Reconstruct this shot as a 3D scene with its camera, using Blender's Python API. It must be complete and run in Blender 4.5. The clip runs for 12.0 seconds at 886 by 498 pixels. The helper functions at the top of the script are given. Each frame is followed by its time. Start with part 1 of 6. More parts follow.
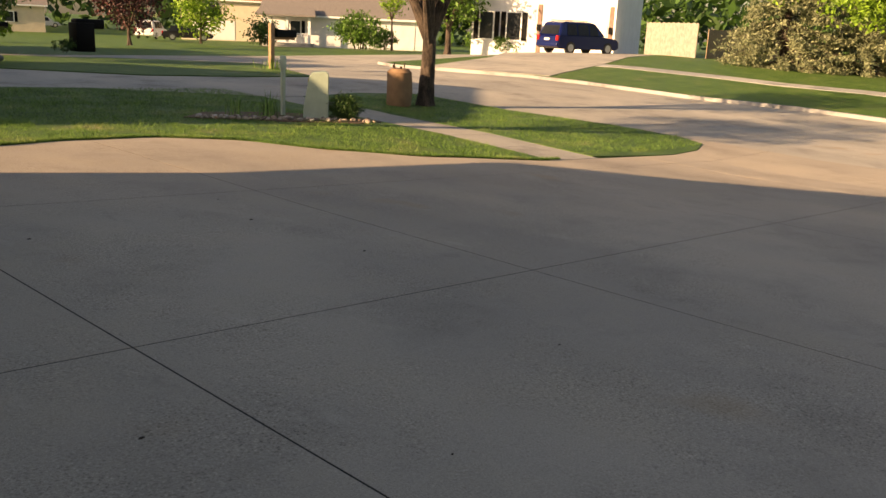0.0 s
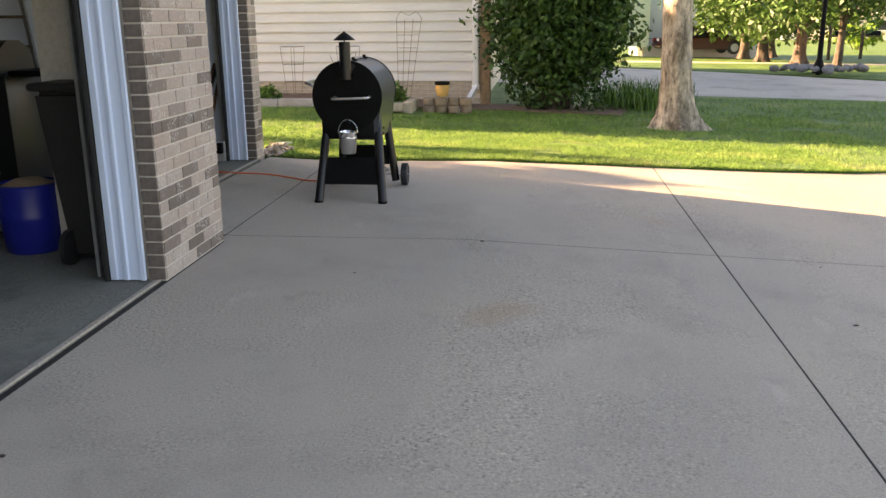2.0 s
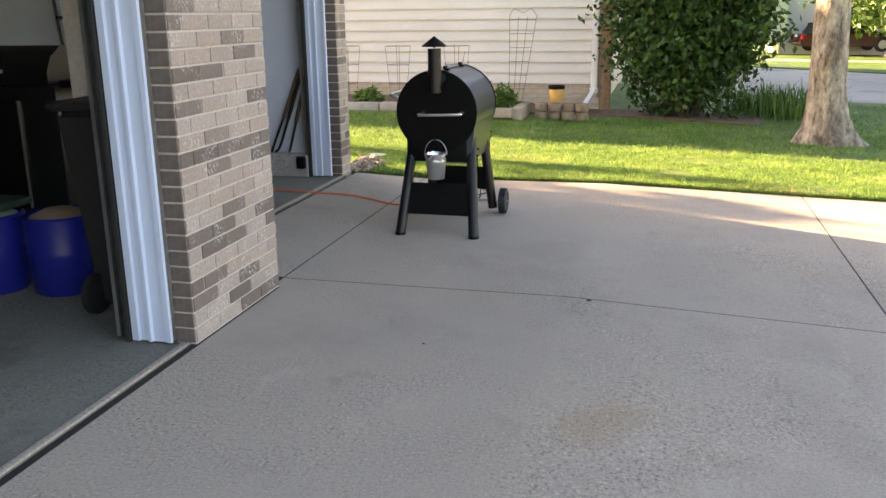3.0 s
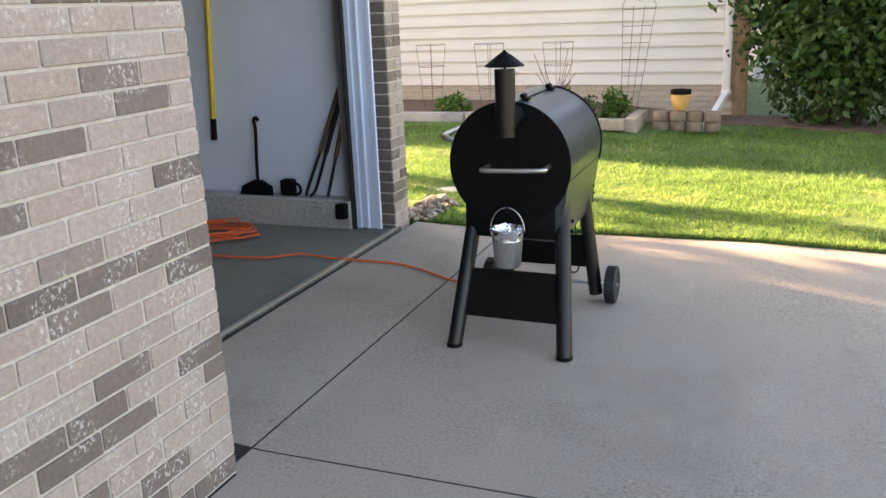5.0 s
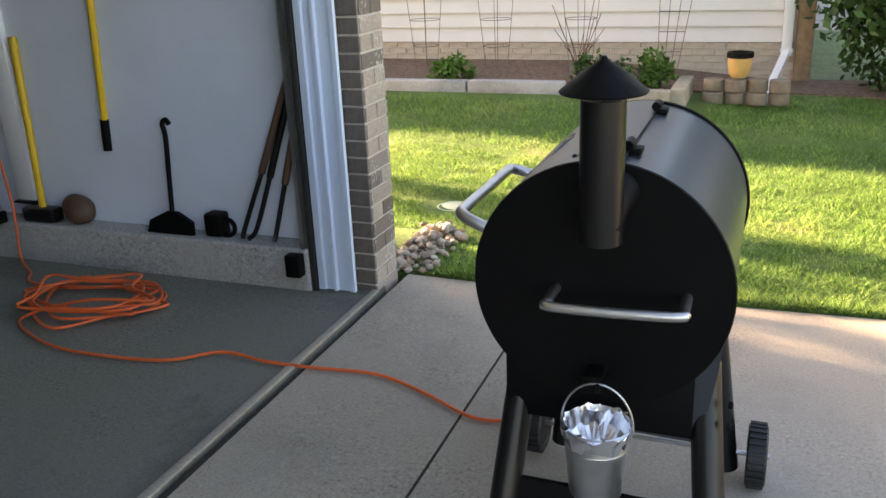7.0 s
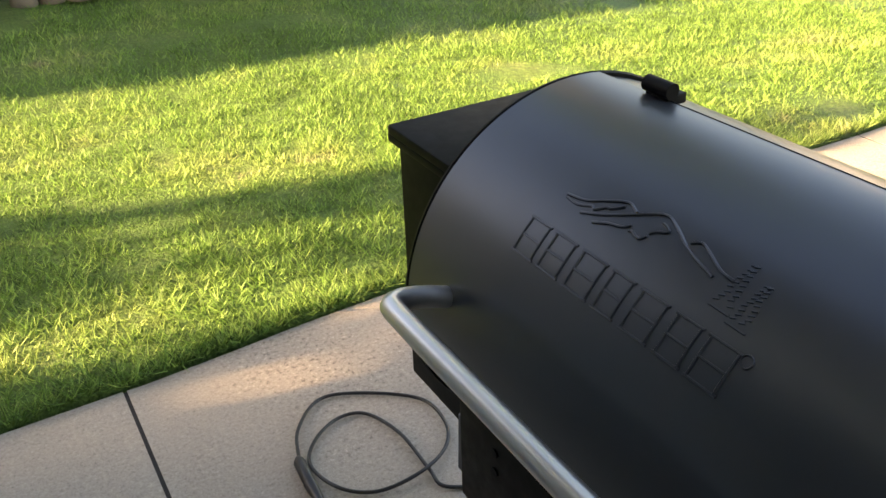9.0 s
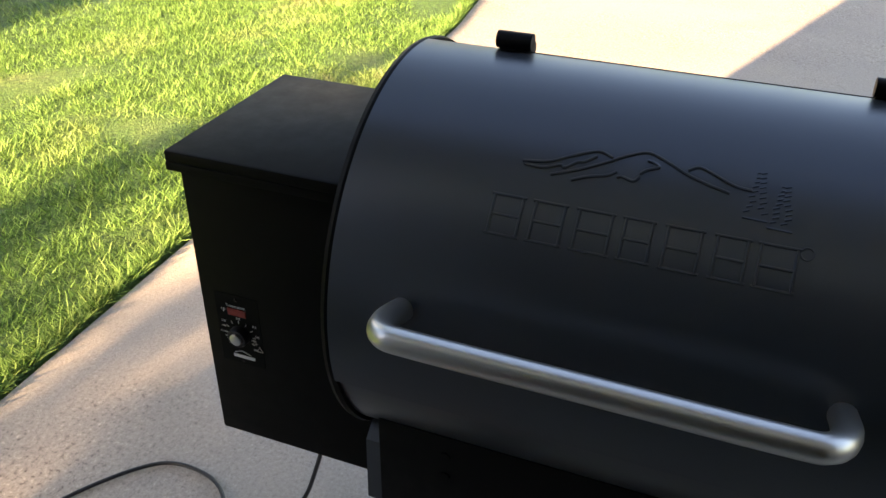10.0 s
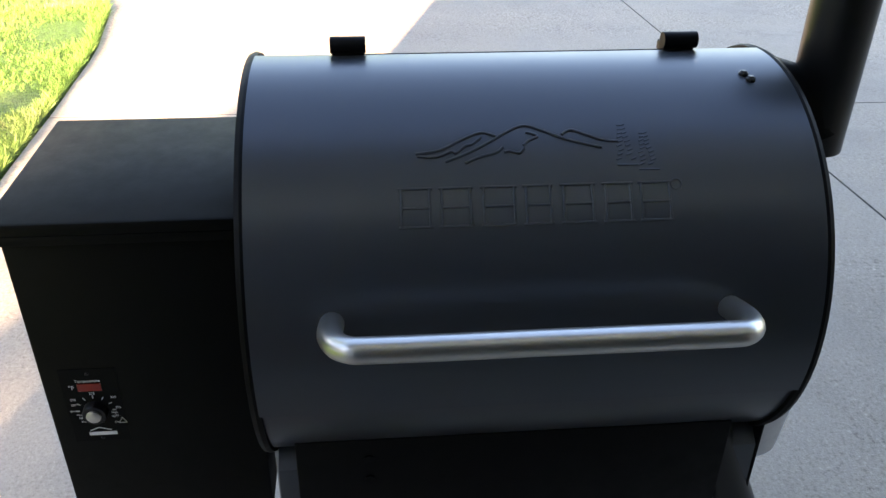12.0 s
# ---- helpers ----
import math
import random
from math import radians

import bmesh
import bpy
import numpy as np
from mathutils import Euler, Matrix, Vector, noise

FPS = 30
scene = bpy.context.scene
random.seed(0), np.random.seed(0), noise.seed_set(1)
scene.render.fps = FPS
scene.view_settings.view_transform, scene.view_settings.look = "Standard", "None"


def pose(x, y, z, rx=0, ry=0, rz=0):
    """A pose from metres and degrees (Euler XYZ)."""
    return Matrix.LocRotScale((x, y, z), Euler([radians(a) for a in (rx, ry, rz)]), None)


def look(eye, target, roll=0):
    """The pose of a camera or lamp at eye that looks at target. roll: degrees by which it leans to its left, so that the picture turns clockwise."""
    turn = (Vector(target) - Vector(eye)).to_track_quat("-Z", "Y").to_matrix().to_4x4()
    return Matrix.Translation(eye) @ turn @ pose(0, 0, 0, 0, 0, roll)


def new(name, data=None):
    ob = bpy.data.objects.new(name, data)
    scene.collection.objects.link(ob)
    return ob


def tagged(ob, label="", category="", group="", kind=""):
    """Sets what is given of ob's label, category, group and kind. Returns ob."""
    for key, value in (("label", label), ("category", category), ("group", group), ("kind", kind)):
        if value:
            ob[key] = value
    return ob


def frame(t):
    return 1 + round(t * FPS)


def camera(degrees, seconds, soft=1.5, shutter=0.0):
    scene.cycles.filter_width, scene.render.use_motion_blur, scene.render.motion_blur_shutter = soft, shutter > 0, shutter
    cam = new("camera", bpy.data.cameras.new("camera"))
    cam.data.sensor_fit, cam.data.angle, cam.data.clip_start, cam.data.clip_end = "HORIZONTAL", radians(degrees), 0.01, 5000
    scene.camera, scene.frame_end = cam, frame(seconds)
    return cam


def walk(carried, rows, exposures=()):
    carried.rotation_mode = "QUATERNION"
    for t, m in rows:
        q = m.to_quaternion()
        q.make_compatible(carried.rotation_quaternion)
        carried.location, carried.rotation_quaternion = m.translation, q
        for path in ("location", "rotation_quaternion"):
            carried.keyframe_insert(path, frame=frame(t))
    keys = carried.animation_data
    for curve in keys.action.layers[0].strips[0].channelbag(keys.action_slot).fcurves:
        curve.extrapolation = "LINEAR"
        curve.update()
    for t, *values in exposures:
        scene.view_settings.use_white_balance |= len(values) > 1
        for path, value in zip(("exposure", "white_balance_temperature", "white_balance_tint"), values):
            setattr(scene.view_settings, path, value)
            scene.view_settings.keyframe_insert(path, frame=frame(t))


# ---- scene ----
cam = camera(54.7, 12.0)
PATH = [
    (0, (1.331, -5.867, 1.399), (2.746, -4.547, 0.894), 2.8),
    (0.5, (1.617, -5.516, 1.387), (2.499, -3.803, 0.85), 1.6),
    (1, (1.8, -5.066, 1.325), (2.164, -3.173, 0.793), 1.2),
    (1.5, (1.945, -4.706, 1.31), (1.924, -2.771, 0.805), -0.7),
    (2, (1.934, -4.162, 1.336), (1.721, -2.243, 0.815), -0.6),
    (2.5, (1.912, -3.62, 1.36), (1.647, -1.709, 0.832), -1.5),
    (3, (1.905, -3.125, 1.385), (1.43, -1.256, 0.854), -0.7),
    (3.5, (1.839, -2.595, 1.392), (1.333, -0.713, 0.941), 0.4),
    (3.7, (1.808, -2.4, 1.389), (1.26, -0.533, 0.926), 0.0),
    (5.5, (1.403, -0.739, 1.447), (0.686, 1.039, 0.878), -2.4),
    (6, (1.206, -0.281, 1.447), (0.538, 1.513, 0.867), -2.2),
    (6.5, (1.035, 0.187, 1.453), (0.297, 1.94, 0.836), -2.6),
    (8.5, (0.004, 1.693, 1.436), (0.264, 3.449, 0.516), -2.2),
    (9, (-0.175, 2.028, 1.409), (0.675, 3.534, 0.404), -2.1),
    (9.5, (-0.345, 2.293, 1.387), (0.991, 3.392, 0.383), 0.5),
    (9.8, (-0.418, 2.401, 1.389), (1.054, 3.237, 0.324), -0.7),
    (10, (-0.429, 2.468, 1.381), (1.153, 3.088, 0.326), 0.4),
    (10.5, (-0.41, 2.613, 1.353), (1.18, 3.139, 0.259), -1.7),
    (11, (-0.462, 2.739, 1.367), (1.238, 2.931, 0.33), -0.2),
    (11.5, (-0.484, 2.753, 1.391), (1.226, 2.724, 0.353), 0.6),
    (12, (-0.498, 2.738, 1.391), (1.198, 2.571, 0.345), 0.9),
]
walk(cam, [(t, look(eye, target, roll)) for t, eye, target, roll in PATH],
     exposures=[(0.0, 1.2, 8500, 21), (0.5, 1.0, 8400, 22), (1.0, 1.65, 8500, 22), (1.5, 2.35, 8500, 23), (2.0, 3.12, 8500, 25), (3.5, 3.42, 8200, 25), (5.5, 3.55, 7900, 23), (6.7, 3.45, 7800, 22), (8.3, 3.65, 9000, 20), (9.5, 3.15, 7900, 20), (10.2, 3.2, 7500, 20), (11.0, 3.5, 7100, 19), (12.0, 3.8, 7100, 19)])

# ---- light ----
SUN_EL, SUN_AZ = radians(18), radians(164.8)      # the sun stands low behind the garage
sun_dir = Vector((math.cos(SUN_AZ) * math.cos(SUN_EL), math.sin(SUN_AZ) * math.cos(SUN_EL), math.sin(SUN_EL)))
sky = bpy.data.worlds.new("sky")
scene.world = sky
sky.use_nodes = True
wn = sky.node_tree.nodes
st = wn.new("ShaderNodeTexSky")
st.sky_type, st.sun_disc = "NISHITA", False
st.sun_elevation, st.sun_rotation = SUN_EL, radians(90) - SUN_AZ
st.air_density, st.dust_density = 1.0, 1.5
sky.node_tree.links.new(st.outputs[0], wn["Background"].inputs[0])
wn["Background"].inputs[1].default_value = 0.068
sun_data = bpy.data.lights.new("sun", "SUN")
sun_data.energy, sun_data.angle, sun_data.color = 5.0, radians(0.6), (1.0, 0.77, 0.49)
sun_lamp = new("sun", sun_data)
sun_lamp.matrix_world = look(sun_dir * 60, (0, 0, 0))


# ---- materials ----
class Nodes:
    """A material and short ways to add nodes to it."""

    def __init__(self, name):
        self.mat = bpy.data.materials.new(name)
        self.mat.use_nodes = True
        self.n, self.l = self.mat.node_tree.nodes, self.mat.node_tree.links
        self.b = self.n["Principled BSDF"]
        self.coord = self.n.new("ShaderNodeTexCoord").outputs["Object"]

    def noise(self, scale, detail=4, rough=0.6, stretch=None, world=False):
        t = self.n.new("ShaderNodeTexNoise")
        t.inputs["Scale"].default_value, t.inputs["Detail"].default_value, t.inputs["Roughness"].default_value = scale, detail, rough
        src = self.coord
        if world:
            src = self.n.new("ShaderNodeNewGeometry").outputs["Position"]
        if stretch:
            m = self.n.new("ShaderNodeMapping")
            m.inputs["Scale"].default_value = stretch
            self.l.new(src, m.inputs[0])
            src = m.outputs[0]
        self.l.new(src, t.inputs["Vector"])
        return t.outputs["Fac"]

    def ramp(self, fac, stops):
        r = self.n.new("ShaderNodeValToRGB")
        while len(r.color_ramp.elements) < len(stops):
            r.color_ramp.elements.new(0.5)
        for e, (p, c) in zip(r.color_ramp.elements, stops):
            e.position, e.color = p, (*c, 1) if len(c) == 3 else c
        self.l.new(fac, r.inputs[0])
        return r.outputs[0]

    def mix(self, fac, a, b, mode="MIX"):
        m = self.n.new("ShaderNodeMix")
        m.data_type, m.blend_type = "RGBA", mode
        for sock, v in ((m.inputs[0], fac), (m.inputs[6], a), (m.inputs[7], b)):
            if hasattr(v, "is_output"):
                self.l.new(v, sock)
            else:
                sock.default_value = v if not isinstance(v, tuple) or len(v) == 4 else (*v, 1)
        return m.outputs[2]

    def random(self):
        return self.n.new("ShaderNodeObjectInfo").outputs["Random"]

    def island(self):
        return self.n.new("ShaderNodeNewGeometry").outputs["Random Per Island"]

    def done(self, color, rough=0.6, metal=0.0, bump=None, strength=0.3, distance=0.01, spec=0.5):
        def put(sock, v):
            if hasattr(v, "is_output"):
                self.l.new(v, sock)
            else:
                sock.default_value = (*v, 1) if isinstance(v, tuple) and len(v) == 3 else v
        put(self.b.inputs["Base Color"], color)
        put(self.b.inputs["Roughness"], rough)
        put(self.b.inputs["Metallic"], metal)
        put(self.b.inputs["Specular IOR Level"], spec)
        if bump is not None:
            bn = self.n.new("ShaderNodeBump")
            bn.inputs["Strength"].default_value, bn.inputs["Distance"].default_value = strength, distance
            self.l.new(bump, bn.inputs["Height"])
            self.l.new(bn.outputs[0], self.b.inputs["Normal"])
        return self.mat


def plain(name, color, rough=0.6, metal=0.0, var=0.25, scale=8.0, bump=0.1, spec=0.5, rvar=0.08):
    """A painted, plastic or metal surface with soft blotches and fine grain."""
    k = Nodes(name)
    lo = tuple(c * (1 - var) for c in color)
    hi = tuple(min(1, c * (1 + var)) for c in color)
    col = k.ramp(k.noise(scale, 5), [(0.3, lo), (0.7, hi)])
    r = k.ramp(k.noise(scale * 6, 3), [(0.3, (max(0, rough - rvar),) * 3), (0.7, (min(1, rough + rvar),) * 3)])
    return k.done(col, r, metal, k.noise(scale * 30, 3), bump, 0.002, spec)


def concrete_mat(name, base, stain=0.6, warm=(1.0, 0.95, 0.87), rough_area=1.0):
    k = Nodes(name)
    c = tuple(base * w for w in warm)
    grain = k.ramp(k.noise(120, 5, 0.85, world=True), [(0.30, tuple(v * 0.50 for v in c)), (0.45, tuple(v * 0.93 for v in c)), (0.56, tuple(v * 1.03 for v in c)), (0.72, tuple(v * 1.40 for v in c))])
    blot = k.ramp(k.noise(0.9, 7, 0.66, world=True), [(0.32, (stain * 0.9,) * 3), (0.48, (1, 1, 1)), (0.75, (1.06, 1.04, 0.99))])
    col = k.mix(1.0, grain, blot, "MULTIPLY")
    wide = k.ramp(k.noise(0.35, 3, 0.5, (1.0, 0.6, 1.0), world=True), [(0.35, (0.84, 0.84, 0.84)), (0.65, (1.12, 1.10, 1.06))])
    col = k.mix(1.0, col, wide, "MULTIPLY")
    # worn fields where the paste is gone and the aggregate shows
    field = k.ramp(k.noise(0.75, 6, 0.7, world=True), [(0.44, (0, 0, 0)), (0.60, (rough_area,) * 3)])
    pits = k.ramp(k.noise(75, 3, 0.65, world=True), [(0.34, (0.36, 0.35, 0.34)), (0.45, (0.95, 0.94, 0.93)), (0.58, (1, 1, 1)), (0.68, (1.55, 1.52, 1.46))])
    col = k.mix(k.mix(1.0, field, (0.8, 0.8, 0.8), "MULTIPLY"), col, k.mix(1.0, col, pits, "MULTIPLY"))
    # dark oily smudges, drawn out along the drive
    oil = k.ramp(k.noise(1.9, 8, 0.72, (1.0, 0.7, 1.0), world=True), [(0.62, (0, 0, 0)), (0.72, (0.34, 0.34, 0.34))])
    col = k.mix(oil, col, tuple(v * 0.40 for v in c))
    rust = k.ramp(k.noise(0.8, 2, 0.4, (1, 1, 1), world=True), [(0.70, (0, 0, 0)), (0.76, (0.35, 0.35, 0.35))])
    col = k.mix(rust, col, (0.36, 0.24, 0.12))
    scrape = k.ramp(k.noise(3.0, 8, 0.75, (1.0, 0.35, 1.0), world=True), [(0.60, (0, 0, 0)), (0.72, (0.4, 0.4, 0.4))])
    col = k.mix(scrape, col, tuple(min(1, v * 1.35) for v in c))
    h = k.mix(0.5, k.noise(200, 2, world=True), k.noise(45, 5, 0.7, world=True))
    return k.done(col, 0.85, 0, h, 0.5, 0.005, 0.3)


M = {}
M["drive"] = concrete_mat("driveway_concrete", 0.415, 0.93, (1.0, 0.885, 0.755))
M["street"] = concrete_mat("street_concrete", 0.43, 0.75)
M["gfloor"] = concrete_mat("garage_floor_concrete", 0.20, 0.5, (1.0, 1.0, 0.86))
M["curb"] = concrete_mat("rough_curb_concrete", 0.42, 0.6, (1, 1, 1))
M["soil"] = plain("dark_soil", (0.035, 0.025, 0.018), 0.95, var=0.5, scale=20, bump=0.8)
M["joint"] = plain("joint_filler", (0.022, 0.020, 0.018), 0.9, var=0.4, scale=30)


def grass_mat(name, blade):
    k = Nodes(name)
    big = k.ramp(k.noise(1.1, 6, 0.68, world=True), [(0.28, (0.10, 0.19, 0.045)), (0.5, (0.17, 0.30, 0.072)), (0.62, (0.25, 0.35, 0.105)), (0.71, (0.42, 0.37, 0.23))])
    f = k.island() if blade else k.noise(45, 4, 0.7, world=True)
    fine = k.ramp(f, [(0.0, (0.20, 0.25, 0.20)), (0.4, (0.80, 0.87, 0.80)), (0.85, (1.3, 1.28, 1.25)), (1.0, (2.0, 1.75, 1.9))] if blade
                  else [(0.3, (0.2, 0.24, 0.18)), (0.55, (0.55, 0.6, 0.5)), (0.75, (1.0, 0.98, 0.85))])
    col = k.mix(1.0, big, fine, "MULTIPLY")
    mat = k.done(col, 0.6, 0, None if blade else k.noise(90, 3, world=True), 0.9, 0.03, 0.25)
    if blade:
        k.b.inputs["Transmission Weight"].default_value = 0.0
        tr = k.n.new("ShaderNodeBsdfTranslucent")
        ms = k.n.new("ShaderNodeMixShader")
        ms.inputs[0].default_value = 0.34
        k.l.new(col, tr.inputs[0])
        k.l.new(k.b.outputs[0], ms.inputs[1])
        k.l.new(tr.outputs[0], ms.inputs[2])
        k.l.new(ms.outputs[0], k.n["Material Output"].inputs[0])
    return mat


def leaf_mat(name, dark, light):
    k = Nodes(name)
    col = k.ramp(k.island(), [(0.0, dark), (0.7, light), (1.0, tuple(c * 1.35 for c in light))])
    mat = k.done(col, 0.5, 0, spec=0.3)
    tr = k.n.new("ShaderNodeBsdfTranslucent")
    ms = k.n.new("ShaderNodeMixShader")
    ms.inputs[0].default_value = 0.2
    k.l.new(col, tr.inputs[0])
    k.l.new(k.b.outputs[0], ms.inputs[1])
    k.l.new(tr.outputs[0], ms.inputs[2])
    k.l.new(ms.outputs[0], k.n["Material Output"].inputs[0])
    return mat


M["red_brick"] = plain("reddish_brick", (0.25, 0.165, 0.13), 0.9, var=0.35, scale=5, bump=0.4)
M["boulder"] = plain("dark_grey_boulder", (0.16, 0.16, 0.16), 0.9, var=0.4, scale=5, bump=0.5)
M["lawn"] = grass_mat("lawn_turf", False)
M["blade"] = grass_mat("grass_blade", True)
M["leaf"] = leaf_mat("green_leaf", (0.035, 0.08, 0.012), (0.09, 0.19, 0.03))
M["leaf_dark"] = leaf_mat("dark_leaf", (0.02, 0.05, 0.012), (0.05, 0.11, 0.025))
M["leaf_lime"] = leaf_mat("lime_leaf", (0.09, 0.17, 0.02), (0.2, 0.34, 0.04))
M["leaf_red"] = leaf_mat("purple_leaf", (0.03, 0.012, 0.014), (0.08, 0.03, 0.03))
M["needle"] = leaf_mat("spruce_needle", (0.10, 0.125, 0.065), (0.25, 0.27, 0.16))


def bark_mat(name, base):
    k = Nodes(name)
    c = k.ramp(k.noise(14, 9, 0.8, (1, 1, 0.35)), [(0.36, tuple(v * 0.14 for v in base)), (0.46, tuple(v * 0.75 for v in base)), (0.68, tuple(v * 1.7 for v in base))])
    scars = k.ramp(k.noise(3.2, 6, 0.7, (1, 1, 0.45)), [(0.38, (0.42, 0.40, 0.36)), (0.52, (1, 1, 1)), (0.68, (1.35, 1.35, 1.33))])
    c = k.mix(1.0, c, scars, "MULTIPLY")
    return k.done(c, 0.9, 0, k.noise(22, 7, 0.75, (1, 1, 0.25)), 1.0, 0.05)


M["bark"] = bark_mat("grey_brown_bark", (0.42, 0.355, 0.285))
M["bark_dark"] = bark_mat("dark_bark", (0.09, 0.065, 0.05))


def brick_mat():
    """Greyish tan bricks, each of its own tone, some dark, some with white lime flecks."""
    k = Nodes("tan_grey_brick")
    r = k.random()
    tone = k.ramp(r, [(0.0, (0.17, 0.135, 0.115)), (0.34, (0.23, 0.185, 0.16)), (0.40, (0.39, 0.32, 0.275)), (0.7, (0.46, 0.385, 0.335)), (1.0, (0.41, 0.325, 0.275))])
    grain = k.ramp(k.noise(60, 5, 0.7, world=True), [(0.25, (0.75,) * 3), (0.75, (1.18,) * 3)])
    col = k.mix(1.0, tone, grain, "MULTIPLY")
    fleck = k.ramp(k.noise(75, 4, 0.75, (1, 1, 0.8), world=True), [(0.53, (0, 0, 0)), (0.61, (1, 1, 1))])
    area = k.ramp(k.noise(6.5, 2, 0.5, world=True), [(0.49, (0, 0, 0)), (0.60, (0.95, 0.95, 0.95))])
    col = k.mix(k.mix(1.0, fleck, area, "MULTIPLY"), col, (0.62, 0.59, 0.55))
    return k.done(col, 0.88, 0, k.noise(120, 4, world=True), 0.5, 0.004, 0.3)


M["brick"] = brick_mat()
# bricks of the piers' side faces: the shade there is put into the colour
M["brick_shaded"] = plain("shaded_return_brick", (0.14, 0.115, 0.10), 0.9, var=0.35, scale=14, bump=0.5)
M["base_brick"] = plain("sandy_base_brick", (0.44, 0.38, 0.30), 0.9, var=0.25, scale=6, bump=0.4)
M["mortar"] = plain("pale_mortar", (0.58, 0.53, 0.47), 0.95, var=0.12, scale=40, bump=0.5)
M["white_trim"] = plain("white_painted_metal", (0.84, 0.85, 0.86), 0.35, var=0.03, scale=3)
# white door trim with the blue of the reflected sky put into its colour
M["jamb"] = plain("sky_tinted_white_metal", (0.62, 0.73, 0.90), 0.35, var=0.03, scale=3)
M["seal"] = plain("black_rubber_seal", (0.02, 0.02, 0.02), 0.7)
M["drywall"] = plain("painted_drywall", (0.63, 0.70, 0.80), 0.8, var=0.05, scale=2.5, bump=0.05)
# wall colour darkened to stand for the dim cluttered interior and cut bounced light
M["dimmed_wall"] = plain("dimmed_garage_wall", (0.11, 0.10, 0.09), 0.9, var=0.35, scale=3, bump=0.2)
M["ceiling"] = plain("white_ceiling", (0.5, 0.5, 0.5), 0.9, var=0.04)


def siding_mat():
    k = Nodes("cream_vinyl_siding")
    c = k.ramp(k.noise(1.3, 4, 0.6, world=True), [(0.3, (0.62, 0.605, 0.57)), (0.7, (0.69, 0.675, 0.64))])
    return k.done(c, 0.55, 0, k.noise(60, 3, 0.6, (0.1, 1, 4), world=True), 0.15, 0.003)


M["siding"] = siding_mat()
M["siding_white"] = plain("white_siding", (0.74, 0.74, 0.74), 0.6, var=0.06, scale=1.5)
M["siding_beige"] = plain("beige_siding", (0.6, 0.52, 0.4), 0.6, var=0.08, scale=1.5)
M["shingle"] = plain("grey_shingle", (0.2, 0.18, 0.17), 0.9, var=0.35, scale=12, bump=0.6)
M["shingle_red"] = plain("reddish_shingle", (0.3, 0.14, 0.09), 0.9, var=0.3, scale=10, bump=0.6)
M["window"] = plain("dark_window_glass", (0.03, 0.035, 0.04), 0.08, var=0.2)
M["black_steel"] = plain("black_enamel_steel", (0.006, 0.006, 0.0065), 0.34, var=0.2, scale=5, bump=0.03, spec=0.4, rvar=0.02)
M["black_matte"] = plain("matte_black_steel", (0.003, 0.003, 0.0032), 0.55, var=0.2, scale=6, bump=0.06, spec=0.12)
# dark bronze steel; a blue cast for the reflected sky is mixed into it
M["bronze"] = plain("sky_tinted_bronze_lid_steel", (0.062, 0.072, 0.088), 0.33, 0.6, var=0.05, scale=3, bump=0.008, spec=0.8, rvar=0.01)
M["chute"] = plain("dull_grey_steel", (0.30, 0.30, 0.30), 0.45, 0.8, var=0.1, scale=6)
M["hopper"] = plain("satin_black_paint", (0.004, 0.0044, 0.0040), 0.55, var=0.2, scale=6, bump=0.04, spec=0.09, rvar=0.04)
M["stainless"] = plain("brushed_stainless_steel", (0.62, 0.61, 0.59), 0.35, 1.0, var=0.01, scale=20, bump=0.0, rvar=0.01)
M["galvanized"] = plain("galvanized_steel", (0.55, 0.56, 0.57), 0.38, 1.0, var=0.12, scale=14)
M["foil"] = plain("crumpled_foil", (0.82, 0.82, 0.84), 0.16, 1.0, var=0.05, scale=20)
M["rubber"] = plain("grey_black_tyre_plastic", (0.016, 0.017, 0.019), 0.55, var=0.2, bump=0.2)
M["orange"] = plain("orange_cord_jacket", (0.75, 0.13, 0.035), 0.45, var=0.1)
M["black_cord"] = plain("black_cord_jacket", (0.015, 0.015, 0.015), 0.4)
M["yellow"] = plain("yellow_fibreglass", (0.70, 0.44, 0.02), 0.4, var=0.08)
M["wood"] = plain("weathered_wood", (0.30, 0.20, 0.12), 0.8, var=0.35, scale=9, bump=0.5)
M["wood_red"] = plain("brown_handle_wood", (0.10, 0.05, 0.03), 0.6, var=0.3, scale=12)
sk = Nodes("landscape_stone")
sc_ = sk.mix(1.0, sk.ramp(sk.random(), [(0.0, (0.14, 0.10, 0.08)), (0.35, (0.30, 0.24, 0.19)), (0.65, (0.42, 0.38, 0.33)), (0.85, (0.34, 0.23, 0.16)), (1.0, (0.55, 0.52, 0.48))]), sk.ramp(sk.noise(6, 4), [(0.3, (0.75,) * 3), (0.7, (1.15,) * 3)]), "MULTIPLY")
M["stone"] = sk.done(sc_, 0.8, 0, sk.noise(20, 4), 0.3, 0.01)
M["paver"] = plain("tan_concrete_block", (0.36, 0.31, 0.24), 0.9, var=0.2, scale=10, bump=0.6)
M["brown_block"] = plain("brown_concrete_block", (0.25, 0.19, 0.14), 0.9, var=0.25, scale=10, bump=0.6)
M["terracotta"] = plain("yellow_ochre_pot", (0.62, 0.36, 0.12), 0.6, var=0.12, scale=10)
M["blue"] = plain("blue_plastic", (0.007, 0.015, 0.20), 0.35, var=0.1)
M["dark_green"] = plain("dark_green_plastic", (0.02, 0.05, 0.035), 0.45, var=0.15)
M["bin"] = plain("dark_bin_plastic", (0.02, 0.018, 0.018), 0.55, var=0.15)
M["red"] = plain("red_plastic", (0.28, 0.015, 0.012), 0.4)
